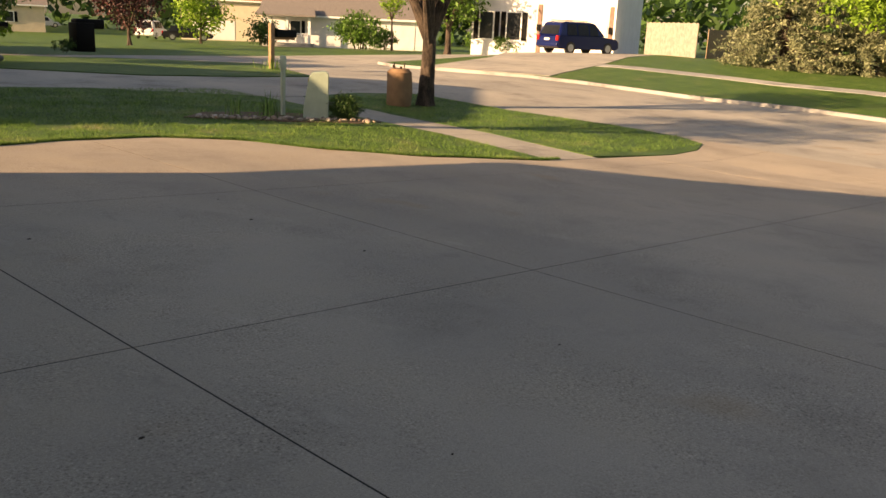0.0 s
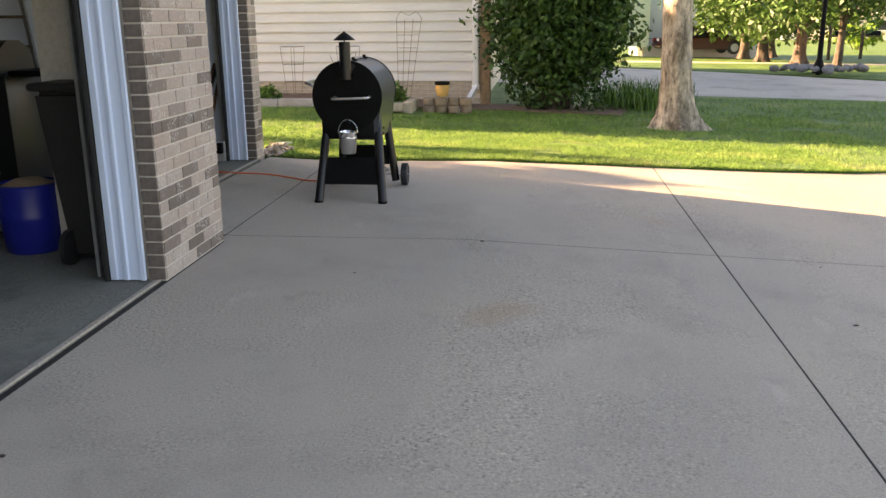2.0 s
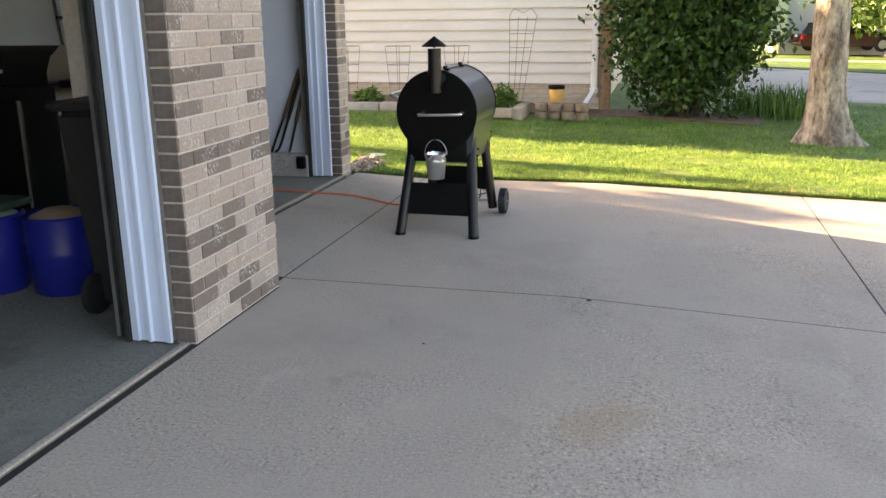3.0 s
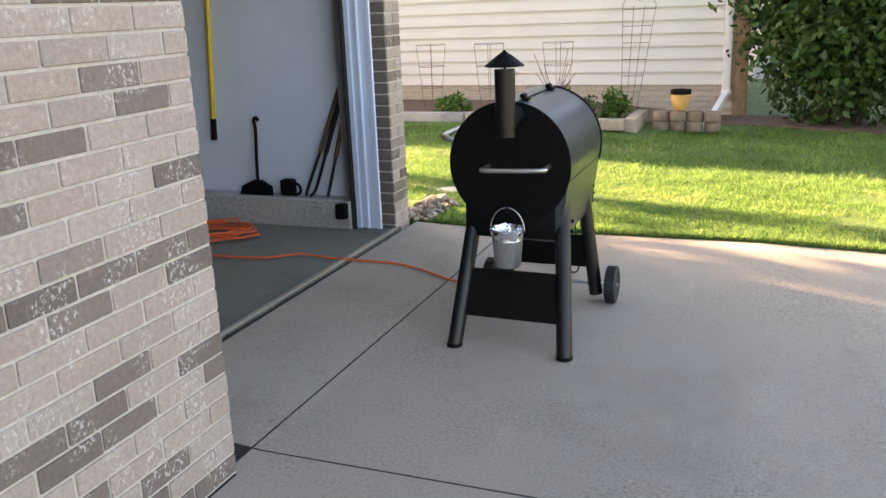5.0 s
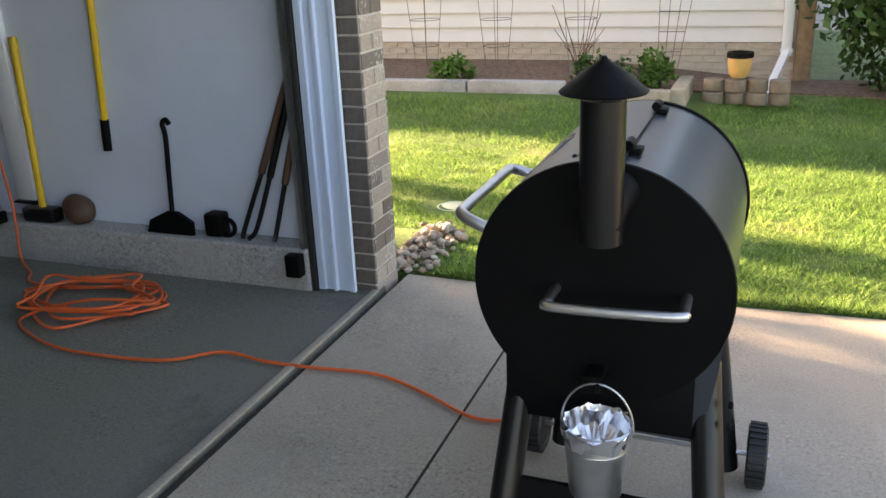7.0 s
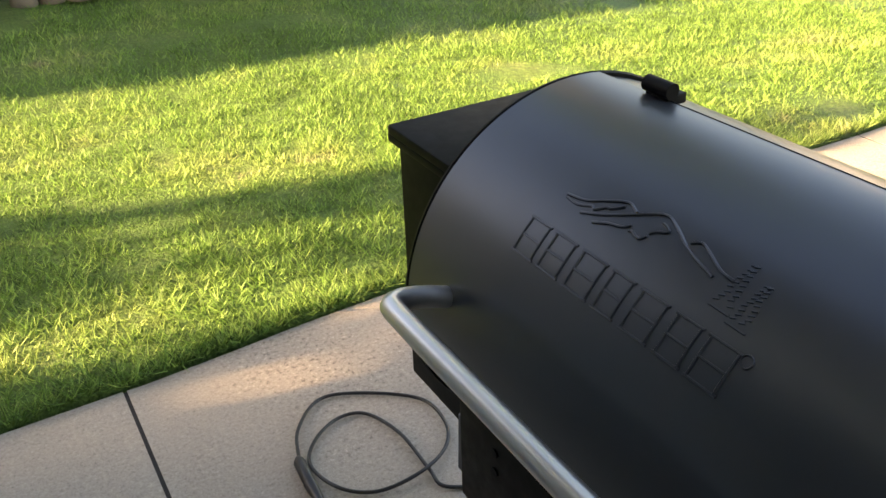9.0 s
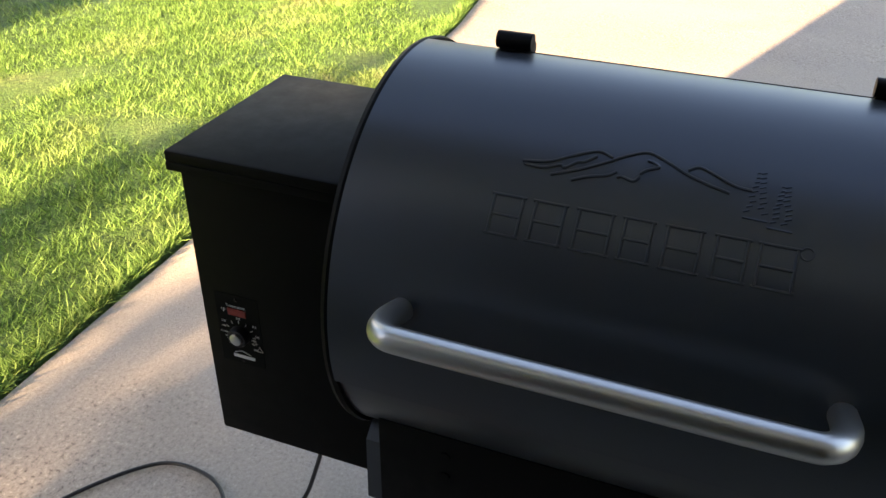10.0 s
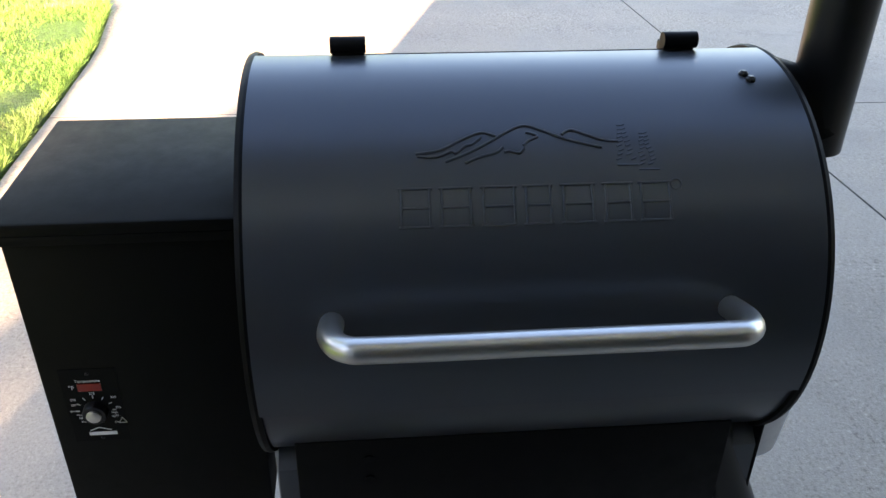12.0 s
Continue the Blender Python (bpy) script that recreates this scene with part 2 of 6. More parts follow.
M["utility"] = plain("pale_green_utility_metal", (0.40, 0.48, 0.39), 0.5, var=0.08)
M["fence_wood"] = plain("weathered_pale_board", (0.34, 0.31, 0.27), 0.85, var=0.25, scale=4, bump=0.4)
M["paper"] = plain("brown_kraft_paper", (0.25, 0.15, 0.085), 0.85, var=0.15, scale=6, bump=0.3)
M["mulch"] = plain("wood_mulch", (0.16, 0.10, 0.07), 0.95, var=0.6, scale=25, bump=1.0)
M["wire"] = plain("rusty_wire", (0.16, 0.12, 0.10), 0.6, 0.5)
M["car_blue"] = plain("blue_car_paint", (0.006, 0.012, 0.08), 0.2, 0.0, var=0.05)
M["car_white"] = plain("white_car_paint", (0.75, 0.75, 0.75), 0.25, var=0.03)
M["car_black"] = plain("black_car_paint", (0.015, 0.015, 0.018), 0.2, var=0.05)
M["car_red"] = plain("dark_red_car_paint", (0.07, 0.008, 0.008), 0.25, var=0.05)
M["tail"] = plain("red_tail_lamp", (0.5, 0.01, 0.01), 0.25)
M["mark_white"] = plain("white_print", (0.75, 0.75, 0.75), 0.6, var=0.03)
M["display"] = plain("dark_red_display", (0.22, 0.025, 0.015), 0.25, var=0.1)


# ---- mesh helpers ----
def mesh_of(bm, name, mat, smooth=False):
    me = bpy.data.meshes.new(name)
    bmesh.ops.recalc_face_normals(bm, faces=bm.faces[:])
    if smooth:
        for f in bm.faces:
            f.smooth = True
    bm.to_mesh(me)
    bm.free()
    me.materials.append(mat)
    if smooth:
        me.set_sharp_from_angle(angle=radians(38))
    return me


STALL = Vector((0.045, 0, 0.05))      # the side stall's floor lies higher than the drive
base_at = Vector((0, 0, 0))


def part(name, bm, mat, parent=None, label="", smooth=True):
    if base_at.length:
        bmesh.ops.translate(bm, vec=base_at, verts=bm.verts[:])
    ob = new(name, mesh_of(bm, name, mat, smooth))
    if parent is not None:
        ob.parent = parent
        ob.matrix_parent_inverse = parent.matrix_basis.inverted()
    if label:
        ob["label"] = label
    return ob


def thing(name, at, label, category, group="", kind=""):
    ob = new(name)
    ob.empty_display_size = 0.1
    ob.matrix_basis = Matrix.Translation(Vector(at) + base_at)
    return tagged(ob, label, category, group, kind)


def box(x0, x1, y0, y1, z0, z1, bevel=0.0, bm=None):
    b = bm or bmesh.new()
    vs = [b.verts.new((x, y, z)) for x in (x0, x1) for y in (y0, y1) for z in (z0, z1)]
    fs = [b.faces.new([vs[i] for i in q]) for q in ((0, 1, 3, 2), (4, 6, 7, 5), (0, 4, 5, 1), (2, 3, 7, 6), (0, 2, 6, 4), (1, 5, 7, 3))]
    if bevel:
        es = list({e for f in fs for e in f.edges})
        bmesh.ops.bevel(b, geom=es, offset=bevel, segments=2, affect="EDGES", profile=0.5)
    return b


def tube(points, radius, sides=10, bm=None, caps=True):
    """A round bar along points; radius is one number or one per point."""
    b = bm or bmesh.new()
    pts = [Vector(p) for p in points]
    rad = radius if isinstance(radius, (list, tuple)) else [radius] * len(pts)
    rings, up = [], None
    for i, p in enumerate(pts):
        d = (pts[min(i + 1, len(pts) - 1)] - pts[max(i - 1, 0)]).normalized()
        if up is None:
            up = d.orthogonal().normalized()
        up = (up - d * up.dot(d)).normalized()
        side = d.cross(up)
        rings.append([b.verts.new(p + (up * math.cos(a) + side * math.sin(a)) * rad[i])
                      for a in (2 * math.pi * j / sides for j in range(sides))])
    for r0, r1 in zip(rings, rings[1:]):
        for j in range(sides):
            b.faces.new((r0[j], r0[(j + 1) % sides], r1[(j + 1) % sides], r1[j]))
    if caps:
        b.faces.new(rings[0][::-1])
        b.faces.new(rings[-1])
    return b


def curve_points(points, n=8):
    """A smooth line through the points (Catmull-Rom)."""
    p = [Vector(q) for q in points]
    p = [p[0] * 2 - p[1]] + p + [p[-1] * 2 - p[-2]]
    out = []
    for i in range(1, len(p) - 2):
        for s in range(n):
            t = s / n
            a, b, c, d = p[i - 1:i + 3]
            out.append(0.5 * (2 * b + (c - a) * t + (2 * a - 5 * b + 4 * c - d) * t * t + (3 * b - a - 3 * c + d) * t ** 3))
    out.append(p[-2])
    return out


def lathe(profile, at, sides=28, bm=None, axis="z"):
    """A turned body: profile of (radius, height) round an axis through at."""
    b = bm or bmesh.new()
    rings = []
    for r, h in profile:
        ring = []
        for j in range(sides):
            a = 2 * math.pi * j / sides
            c, s = r * math.cos(a), r * math.sin(a)
            v = (c, s, h) if axis == "z" else ((c, h, s) if axis == "y" else (h, c, s))
            ring.append(b.verts.new(Vector(v) + Vector(at)))
        rings.append(ring)
    for r0, r1 in zip(rings, rings[1:]):
        for j in range(sides):
            b.faces.new((r0[j], r0[(j + 1) % sides], r1[(j + 1) % sides], r1[j]))
    b.faces.new(rings[0][::-1])
    b.faces.new(rings[-1])
    return b


def ground_z(x, y):
    """Height of the ground: the drive falls to the street, and the far side rises again."""
    d = min(max(x - 1.5, 0), 14)
    w = 1 - 0.7 * min(max(y / 14, 0), 1)
    rise = 0.07 * min(max(-x, 0), 0.75) * min(max((5.0 - y) / 0.9, 0), 1) * (y > 0.83)      # up to the garage sill
    bank = 0.1 * (1 - min(max(x + 1, 0), 1.8)) * min(max((y - 4.4) / 3.1, 0), 1)            # the side lawn tilts to the street
    return rise + bank - 0.052 * d * w + 0.045 * min(max(x - 27, 0), 12) * min(max((36 - y) / 14, 0), 1) - 0.018 * min(max(y - 20, 0), 70)


def sheet(poly, dz, thick, step, bm=None):
    """A slab over a plan polygon whose top follows the ground."""
    b = bmesh.new()
    b.faces.new([b.verts.new((x, y, 0)) for x, y in poly])
    xs, ys = [p[0] for p in poly], [p[1] for p in poly]
    for lo, hi, nrm, folds in ((min(xs), max(xs), (1, 0, 0), (-1, -0.75, 0, 0.8, 1.5, 15.5, 27, 39)), (min(ys), max(ys), (0, 1, 0), (0, 4.1, 4.4, 5.0, 7.5, 14, 20, 22, 36))):
        for v in [lo + i * step for i in range(1, int((hi - lo) / step) + 1)] + [f for f in folds if lo < f < hi]:
            bmesh.ops.bisect_plane(b, geom=b.verts[:] + b.edges[:] + b.faces[:], plane_co=(v if nrm[0] else 0, v if nrm[1] else 0, 0), plane_no=nrm, dist=1e-5)
    for v in b.verts:
        v.co.z = ground_z(v.co.x, v.co.y) + dz
    if thick:
        rim = [e for e in b.edges if e.is_boundary]
        low = bmesh.ops.extrude_edge_only(b, edges=rim)["geom"]
        for v in low:
            if isinstance(v, bmesh.types.BMVert):
                v.co.z -= thick
    return b


# ---- ground ----
def edge_y(x):
    """The lawn's edge along the drive: straight, then a bulge, then in to the public walk."""
    pts = [(-30, 3.88), (-0.7, 3.89), (-0.05, 3.96), (0.6, 4.0), (1.6, 4.03), (2.9, 4.08), (3.9, 4.13), (4.8, 4.25), (5.8, 4.6), (6.9, 4.74), (7.9, 4.3), (8.8, 3.15), (9.9, 2.35), (11.7, 1.72), (15.2, 1.66), (16.4, 1.75), (17.3, 2.1), (17.7, 2.8), (17.9, 4.0)]
    for (xa, ya), (xb, yb) in zip(pts, pts[1:]):
        if xa <= x <= xb:
            s = (x - xa) / (xb - xa)
            s = s * 0.5 + 0.5 * s * s * (3 - 2 * s)
            return ya + (yb - ya) * s
    return pts[-1][1]


def ring(xs, f):
    return [(x, f(x)) for x in xs]


E_XS = [-0.7 + 0.35 * i for i in range(36)]
base = sheet([(-400, -400), (400, -400), (400, 400), (-400, 400)], -0.16, 0, 40)
for v_, n_ in [(c, (1, 0, 0)) for c in (-1, -0.75, 0, 0.8, 1.5, 5, 8.5, 12, 15.5, 20, 27, 33, 39)] + [(c, (0, 1, 0)) for c in (0, 4.1, 4.4, 5, 7.5, 10.5, 14, 20, 22, 26, 30, 36, 60, 90)]:
    bmesh.ops.bisect_plane(base, geom=base.verts[:] + base.edges[:] + base.faces[:], plane_co=(v_ * n_[0], v_ * n_[1], 0), plane_no=n_, dist=1e-5)
for v in base.verts:
    v.co.z = ground_z(v.co.x, v.co.y) - 0.16
bmesh.ops.triangulate(base, faces=base.faces[:])
tagged(part("ground", base, M["lawn"], smooth=False), "wide green lawn ground reaching the horizon", "ground", kind="structure")

drive = tagged(part("driveway", sheet([(-0.03, -12), (17.9, -12), (17.9, 4.0)] + ring([17.9 - 0.35 * i for i in range(1, 54)], edge_y) + [(-0.69, 0.84), (-0.03, 0.84)], -0.0014, 0, 0.6), M["joint"], smooth=False),
               "grey broom-finished concrete driveway with sawn joints", "driveway", kind="structure")
JX, JY, GAP = [-0.655, -0.045, 3.04, 6.0, 10.2, 14.2, 17.9], [-12, -8.9, -5.6, -2.38, 1.0, 9.0], 0.005
for i in range(len(JX) - 1):
    for j in range(len(JY) - 1):
        if i == 0 and j < 4:
            continue
        x0, x1, y0, y1 = JX[i] + GAP, JX[i + 1] - GAP, JY[j] + GAP, JY[j + 1] - GAP
        poly = [(x0, y0), (x1, y0)]
        if j == len(JY) - 2:
            n = max(2, int((x1 - x0) / 0.25))
            poly += [(x1 + (x0 - x1) * s / n, edge_y(x1 + (x0 - x1) * s / n)) for s in range(n + 1)]
        else:
            poly += [(x1, y1), (x0, y1)]
        part("slab", sheet(poly, 0, 0.05, 0.6), M["drive"], drive, smooth=False)

lawn_poly = ring([-30, -20, -10, -4] + E_XS, lambda x: edge_y(x) + 0.02) + [(11.75, 1.75), (12.7, 8.0), (12.7, 10.6), (9.5, 12.2), (5, 12.6), (3.2, 13.6), (-2, 18), (-30, 18)]
tagged(part("lawn", sheet(lawn_poly, 0.012, 0.07, 0.5), M["lawn"], smooth=False), "mown green lawn beside the driveway", "lawn", kind="structure")
island = [(13.05, 1.85), (14.8, 1.66), (16.4, 1.75), (17.3, 2.1), (17.7, 2.8), (17.75, 4), (17.75, 10.6), (16, 11.2), (13.9, 10.6), (13.9, 8.0)]
tagged(part("lawn_strip", sheet(island, 0.012, 0.07, 0.5), M["lawn"], smooth=False), "mown grass strip between walk and street", "lawn", kind="structure")
walk_slab = tagged(part("sidewalk", sheet([(11.72, 1.70), (13.08, 1.80), (13.94, 8.0), (13.94, 10.6), (12.66, 10.5), (12.66, 8.0)], -0.03, 0, 1.0), M["joint"], smooth=False),
                   "narrow tan concrete sidewalk through the lawn", "sidewalk", kind="structure")
for i in range(7):
    a, b = i / 7, (i + 0.985) / 7
    def wp(s, right):
        y = 1.72 + s * 8.8
        x = 11.74 + min(s * 1.4, 1) * 0.95
        return (x + (1.25 if right else 0.02), y)
    part("paving_slab", sheet([wp(a, 0), wp(a, 1), wp(b, 1), wp(b, 0)], 0.004, 0.04, 0.7), M["street"], walk_slab, smooth=False)

street = tagged(part("street", sheet([(17.92, -40), (27.6, -40), (27.6, 2), (27.2, 12), (25.6, 20), (27, 22.5), (60, 24.5), (60, 33), (26, 31), (14, 30), (-20, 34), (-20, 28.5), (12, 27.6), (16.8, 26.5), (20.5, 22.0), (17.92, 15.2)], -0.03, 0.05, 2.5), M["street"], smooth=False),
                "pale concrete residential street", "street", kind="structure")
ndrive = tagged(part("neighbour_driveway", sheet([(-2, 18.1), (3.2, 13.7), (5, 12.65), (9.5, 12.25), (12.7, 10.65), (17.9, 10.6), (17.9, 15.1), (12.5, 15.6), (9.5, 17.9), (4.6, 22.3), (1, 26)], 0.0, 0.05, 1.0), M["street"], smooth=False),
                "grey concrete driveway of the neighbouring house", "driveway", kind="structure")
tagged(part("far_lawn", sheet([(12.4, 15.75), (17.8, 15.25), (20.4, 22.0), (16.7, 26.4), (12, 27.5), (-20, 28.4), (1.2, 26), (4.7, 22.4), (9.6, 18.0)], 0.02, 0.1, 1.5), M["lawn"], smooth=False),
       "shaded grass corner across the neighbour's driveway", "lawn", kind="structure")
tagged(part("opposite_lawn", sheet([(27.75, -40), (120, -40), (120, 24.4), (60, 24.35), (27.2, 22.3), (25.75, 20), (27.35, 12), (27.75, 2)], 0.06, 0.12, 5), M["lawn"], smooth=False),
       "sunlit green lawn across the street", "lawn", kind="structure")
tagged(part("kerb", sheet([(27.6, -40), (27.75, -40), (27.75, 2), (27.35, 12), (25.75, 20), (27.2, 22.3), (27.0, 22.5), (25.6, 20), (27.2, 12), (27.6, 2)], 0.075, 0.15, 2), M["curb"], smooth=False),
       "pale concrete kerb along the street", "kerb", kind="structure")
tagged(part("far_sidewalk", sheet([(33.3, -40), (34.5, -40), (34.5, 10), (33.4, 19.5), (32.2, 19.5), (33.3, 10)], 0.075, 0.03, 2), M["curb"], smooth=False),
       "sunlit concrete sidewalk across the street", "sidewalk", kind="structure")
tagged(part("far_driveway", sheet([(27.4, 13.5), (34, 15.5), (47, 20.5), (47, 27.5), (40, 26), (33.5, 21.5), (26.2, 19.0)], 0.08, 0.03, 2), M["street"], smooth=False),
       "sunlit concrete driveway across the street", "driveway", kind="structure")

# ---- the garage house ----
garage = thing("garage_house", (-3, -1, 0), "brick-fronted house with two open garage doors", "house", kind="structure")
WALL_TOP = 2.95


def opening_wall(name, x0, x1, spans, z1, mat, z0=0.0):
    """Pieces of a wall in the y direction."""
    b = bmesh.new()
    for y0, y1, za, zb in spans:
        box(x0, x1, y0, y1, za, zb, bm=b)
    return part(name, b, mat, garage, smooth=False)


opening_wall("front_wall", -0.28, -0.10, [(0.02, 0.80, 0, WALL_TOP), (-4.95, -0.05, 2.25, WALL_TOP), (-5.9, -4.95, 0, WALL_TOP)], WALL_TOP, M["mortar"])
opening_wall("stall_front_wall", -1.0, -0.82, [(3.66, 3.84, 0, WALL_TOP), (0.80, 1.1, 0, WALL_TOP), (1.1, 3.66, 2.25, WALL_TOP)], WALL_TOP, M["mortar"])
part("return_wall", box(-0.9, -0.28, 0.56, 0.80, 0, WALL_TOP), M["mortar"], garage, smooth=False)
part("side_wall", box(-9.0, -0.96, 3.72, 3.85, 0, WALL_TOP), M["drywall"], garage, "painted light grey-blue interior wall", smooth=False)
part("side_siding", box(-9.0, -0.86, 3.852, 3.87, 0.1, WALL_TOP), M["siding"], garage, smooth=False)
part("back_wall", box(-9.2, -9.0, -6.0, 3.87, 0, WALL_TOP), M["dimmed_wall"], garage, smooth=False)
part("far_side_wall", box(-9.0, -0.28, -6.0, -5.85, 0, WALL_TOP), M["dimmed_wall"], garage, smooth=False)
part("garage_ceiling", box(-9.0, -0.3, -5.85, 3.72, 2.72, 2.80), M["ceiling"], garage, smooth=False)
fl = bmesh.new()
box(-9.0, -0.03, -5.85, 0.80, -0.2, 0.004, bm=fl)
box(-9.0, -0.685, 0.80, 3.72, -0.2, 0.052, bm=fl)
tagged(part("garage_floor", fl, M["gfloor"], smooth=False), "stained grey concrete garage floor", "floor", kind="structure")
rb = bmesh.new()
ridge_y, slope = -1.0, 0.345
eav_n, eav_s = 4.55, -6.55
rz = WALL_TOP + (eav_n - ridge_y) * slope
for ya in (eav_n, eav_s):
    vs = [rb.verts.new(p) for p in ((0.35, ya, WALL_TOP), (0.35, ridge_y, rz), (-9.6, ridge_y, rz), (-9.6, ya, WALL_TOP))]
    vt = [rb.verts.new(v.co + Vector((0, 0, 0.14))) for v in vs]
    rb.faces.new(vs), rb.faces.new(vt[::-1])
    for k in range(4):
        rb.faces.new((vs[k], vs[(k + 1) % 4], vt[(k + 1) % 4], vt[k]))
part("roof", rb, M["shingle"], garage, smooth=False)
gb = bmesh.new()
for xa in (-0.28, -0.12):
    gb.faces.new([gb.verts.new(p) for p in ((xa, 3.87, WALL_TOP), (xa, ridge_y, rz - 0.13), (xa, -5.9, WALL_TOP))])
part("gable", gb, M["siding"], garage, smooth=False)
part("interior_curb", box(-8.9, -0.975, 3.58, 3.72, 0.0, 0.24, 0.012), M["curb"], garage, "rough concrete stem wall at the floor", smooth=False)


def jamb(y, x0, z0, wide=1.0):
    """A white ribbed metal door jamb with its black seal and track."""
    j = thing("door_jamb", (x0, y, 0), "white ribbed metal garage door trim with black seal", "door trim", "garage door trims", "structure")
    b = bmesh.new()
    prof = [(0.0, 0), (0.004, -0.012), (0.035, -0.016), (0.04, -0.004), (0.075, -0.004), (0.08, -0.018), (0.092, -0.018), (0.097, -0.004), (0.150, -0.004), (0.155, -0.014), (0.175, -0.014), (0.178, 0.0)]
    lo = [b.verts.new((x0 + px * wide, y + py, z0 + 0.012)) for px, py in prof]
    hi = [b.verts.new((x0 + px * wide, y + py, 2.27)) for px, py in prof]
    for k in range(len(prof) - 1):
        b.faces.new((lo[k], lo[k + 1], hi[k + 1], hi[k]))
    b.faces.new(hi), b.faces.new(lo[::-1])
    part("trim", b, M["jamb"], j, smooth=False)
    part("seal", box(x0 - 0.028, x0 - 0.003, y - 0.02, y + 0.01, 0.0, 2.25, 0.003), M["seal"], j, "black rubber seal")
    t = box(x0 - 0.050, x0 - 0.044, y - 0.02, y + 0.02, 0.03, 2.25)
    box(x0 - 0.062, x0 - 0.044, y - 0.024, y - 0.020, 0.03, 2.25, bm=t)
    part("track", t, M["galvanized"], j, "galvanized roller track", smooth=False)
    return j


jamb(-0.02, -0.302, 0.0, 1.11)
jamb(3.61, -0.945, 0.05)

# ---- the neighbouring house ----
neigh = thing("neighbour_house", (-5, 14, 0), "neighbouring house with cream lap siding over a brick base", "house", kind="structure")
NY, NX = 10.2, 1.02
part("wall", box(-22, NX, NY + 0.03, 24, -0.3, 3.85), M["siding_beige"], neigh, smooth=False)
for i in range(22):
    z = 0.33 + i * 0.16
    b = bmesh.new()
    q = [(NY - 0.036, z), (NY - 0.002, z + 0.165), (NY + 0.028, z + 0.165), (NY + 0.028, z)]
    va = [b.verts.new((-22, y, zz)) for y, zz in q]
    vb = [b.verts.new((NX - 0.12, y, zz)) for y, zz in q]
    for k in range(4):
        b.faces.new((va[k], va[(k + 1) % 4], vb[(k + 1) % 4], vb[k]))
    b.faces.new(va[::-1]), b.faces.new(vb)
    part("siding_board", b, M["siding"], neigh, smooth=False)
part("corner_post", box(NX - 0.02, NX + 0.14, NY - 0.10, NY + 0.1, -0.2, 3.85, 0.01), M["wood"], neigh, "brown timber corner post")
nr = bmesh.new()
for ya in (NY - 0.45, 24.6):
    lo = [nr.verts.new(p) for p in ((NX + 0.4, ya, 3.84), (NX + 0.4, 17.2, 6.2), (-22.5, 17.2, 6.2), (-22.5, ya, 3.84))]
    hi = [nr.verts.new(v.co + Vector((0, 0, 0.15))) for v in lo]
    nr.faces.new(lo), nr.faces.new(hi[::-1])
    for k in range(4):
        nr.faces.new((lo[k], lo[(k + 1) % 4], hi[(k + 1) % 4], hi[k]))
part("roof", nr, M["shingle"], neigh, smooth=False)
ng = bmesh.new()
for xa in (-21.98, NX - 0.02):
    ng.faces.new([ng.verts.new(p) for p in ((xa, NY + 0.03, 3.85), (xa, 17.2, 6.18), (xa, 24, 3.85))])
part("gable", ng, M["siding_beige"], neigh, smooth=False)
part("gutter", box(-22.5, NX + 0.2, NY - 0.58, NY - 0.46, 3.76, 3.90, 0.01), M["white_trim"], neigh)

# ---- the pellet grill ----
CX, CZ, R = 0.512, 0.773, 0.266
Y0, Y1 = 2.224, 2.878
SAG = 1.0                      # the barrel's lower half hangs a little deeper
grill = thing("pellet_grill", (0.55, 2.5, 0), "black pellet smoker grill with steel handles and side hopper", "grill")


def arc_shell(a0, a1, r, thick, y0, y1, n=40):
    """A piece of tube wall round the barrel's axis, from angle a0 to a1 (0 is up, positive to the front, degrees)."""
    b = bmesh.new()
    rows = []
    for i in range(n + 1):
        a = radians(a0 + (a1 - a0) * i / n)
        rows.append([b.verts.new((CX - math.sin(a) * q, y, CZ + math.cos(a) * q * (1 if abs(a) < 1.571 else SAG))) for q, y in ((r, y0), (r, y1), (r - thick, y1), (r - thick, y0))])
    for ra, rb_ in zip(rows, rows[1:]):
        for k in range(4):
            b.faces.new((ra[k], ra[(k + 1) % 4], rb_[(k + 1) % 4], rb_[k]))
    b.faces.new(rows[0]), b.faces.new(rows[-1][::-1])
    return b


part("barrel", arc_shell(-178, 178, R - 0.006, 0.004, Y0, Y1, 72), M["bronze"], grill)
lid = part("lid", arc_shell(-8, 104, R, 0.005, Y0 + 0.005, Y1 - 0.005, 48), M["bronze"], grill, "dark satin steel lid with raised emblem")
for ya, yb in ((Y0 - 0.004, Y0 + 0.007), (Y1 - 0.007, Y1 + 0.004)):
    b = lathe([(R - 0.001, ya), (R + 0.001, (ya + yb) / 2), (R - 0.001, yb)], (CX, 0, CZ), 72, axis="y")
    for v in b.verts:
        if v.co.z < CZ:
            v.co.z = CZ + (v.co.z - CZ) * SAG
    part("end_cap", b, M["black_matte"], grill, "matte black end disc")
part("hinge_rod", tube([(CX + 0.035, 2.335, CZ + R - 0.004), (CX + 0.035, 2.758, CZ + R - 0.004)], 0.0025, 8), M["black_matte"], grill)
for hy in (2.335, 2.758):
    hb = tube([(CX + 0.035, hy - 0.022, CZ + R + 0.010), (CX + 0.035, hy + 0.022, CZ + R + 0.010)], 0.0105, 16)
    box(CX + 0.030, CX + 0.062, hy - 0.020, hy + 0.020, CZ + R - 0.010, CZ + R + 0.004, 0.003, bm=hb)
    part("hinge", hb, M["black_matte"], grill)


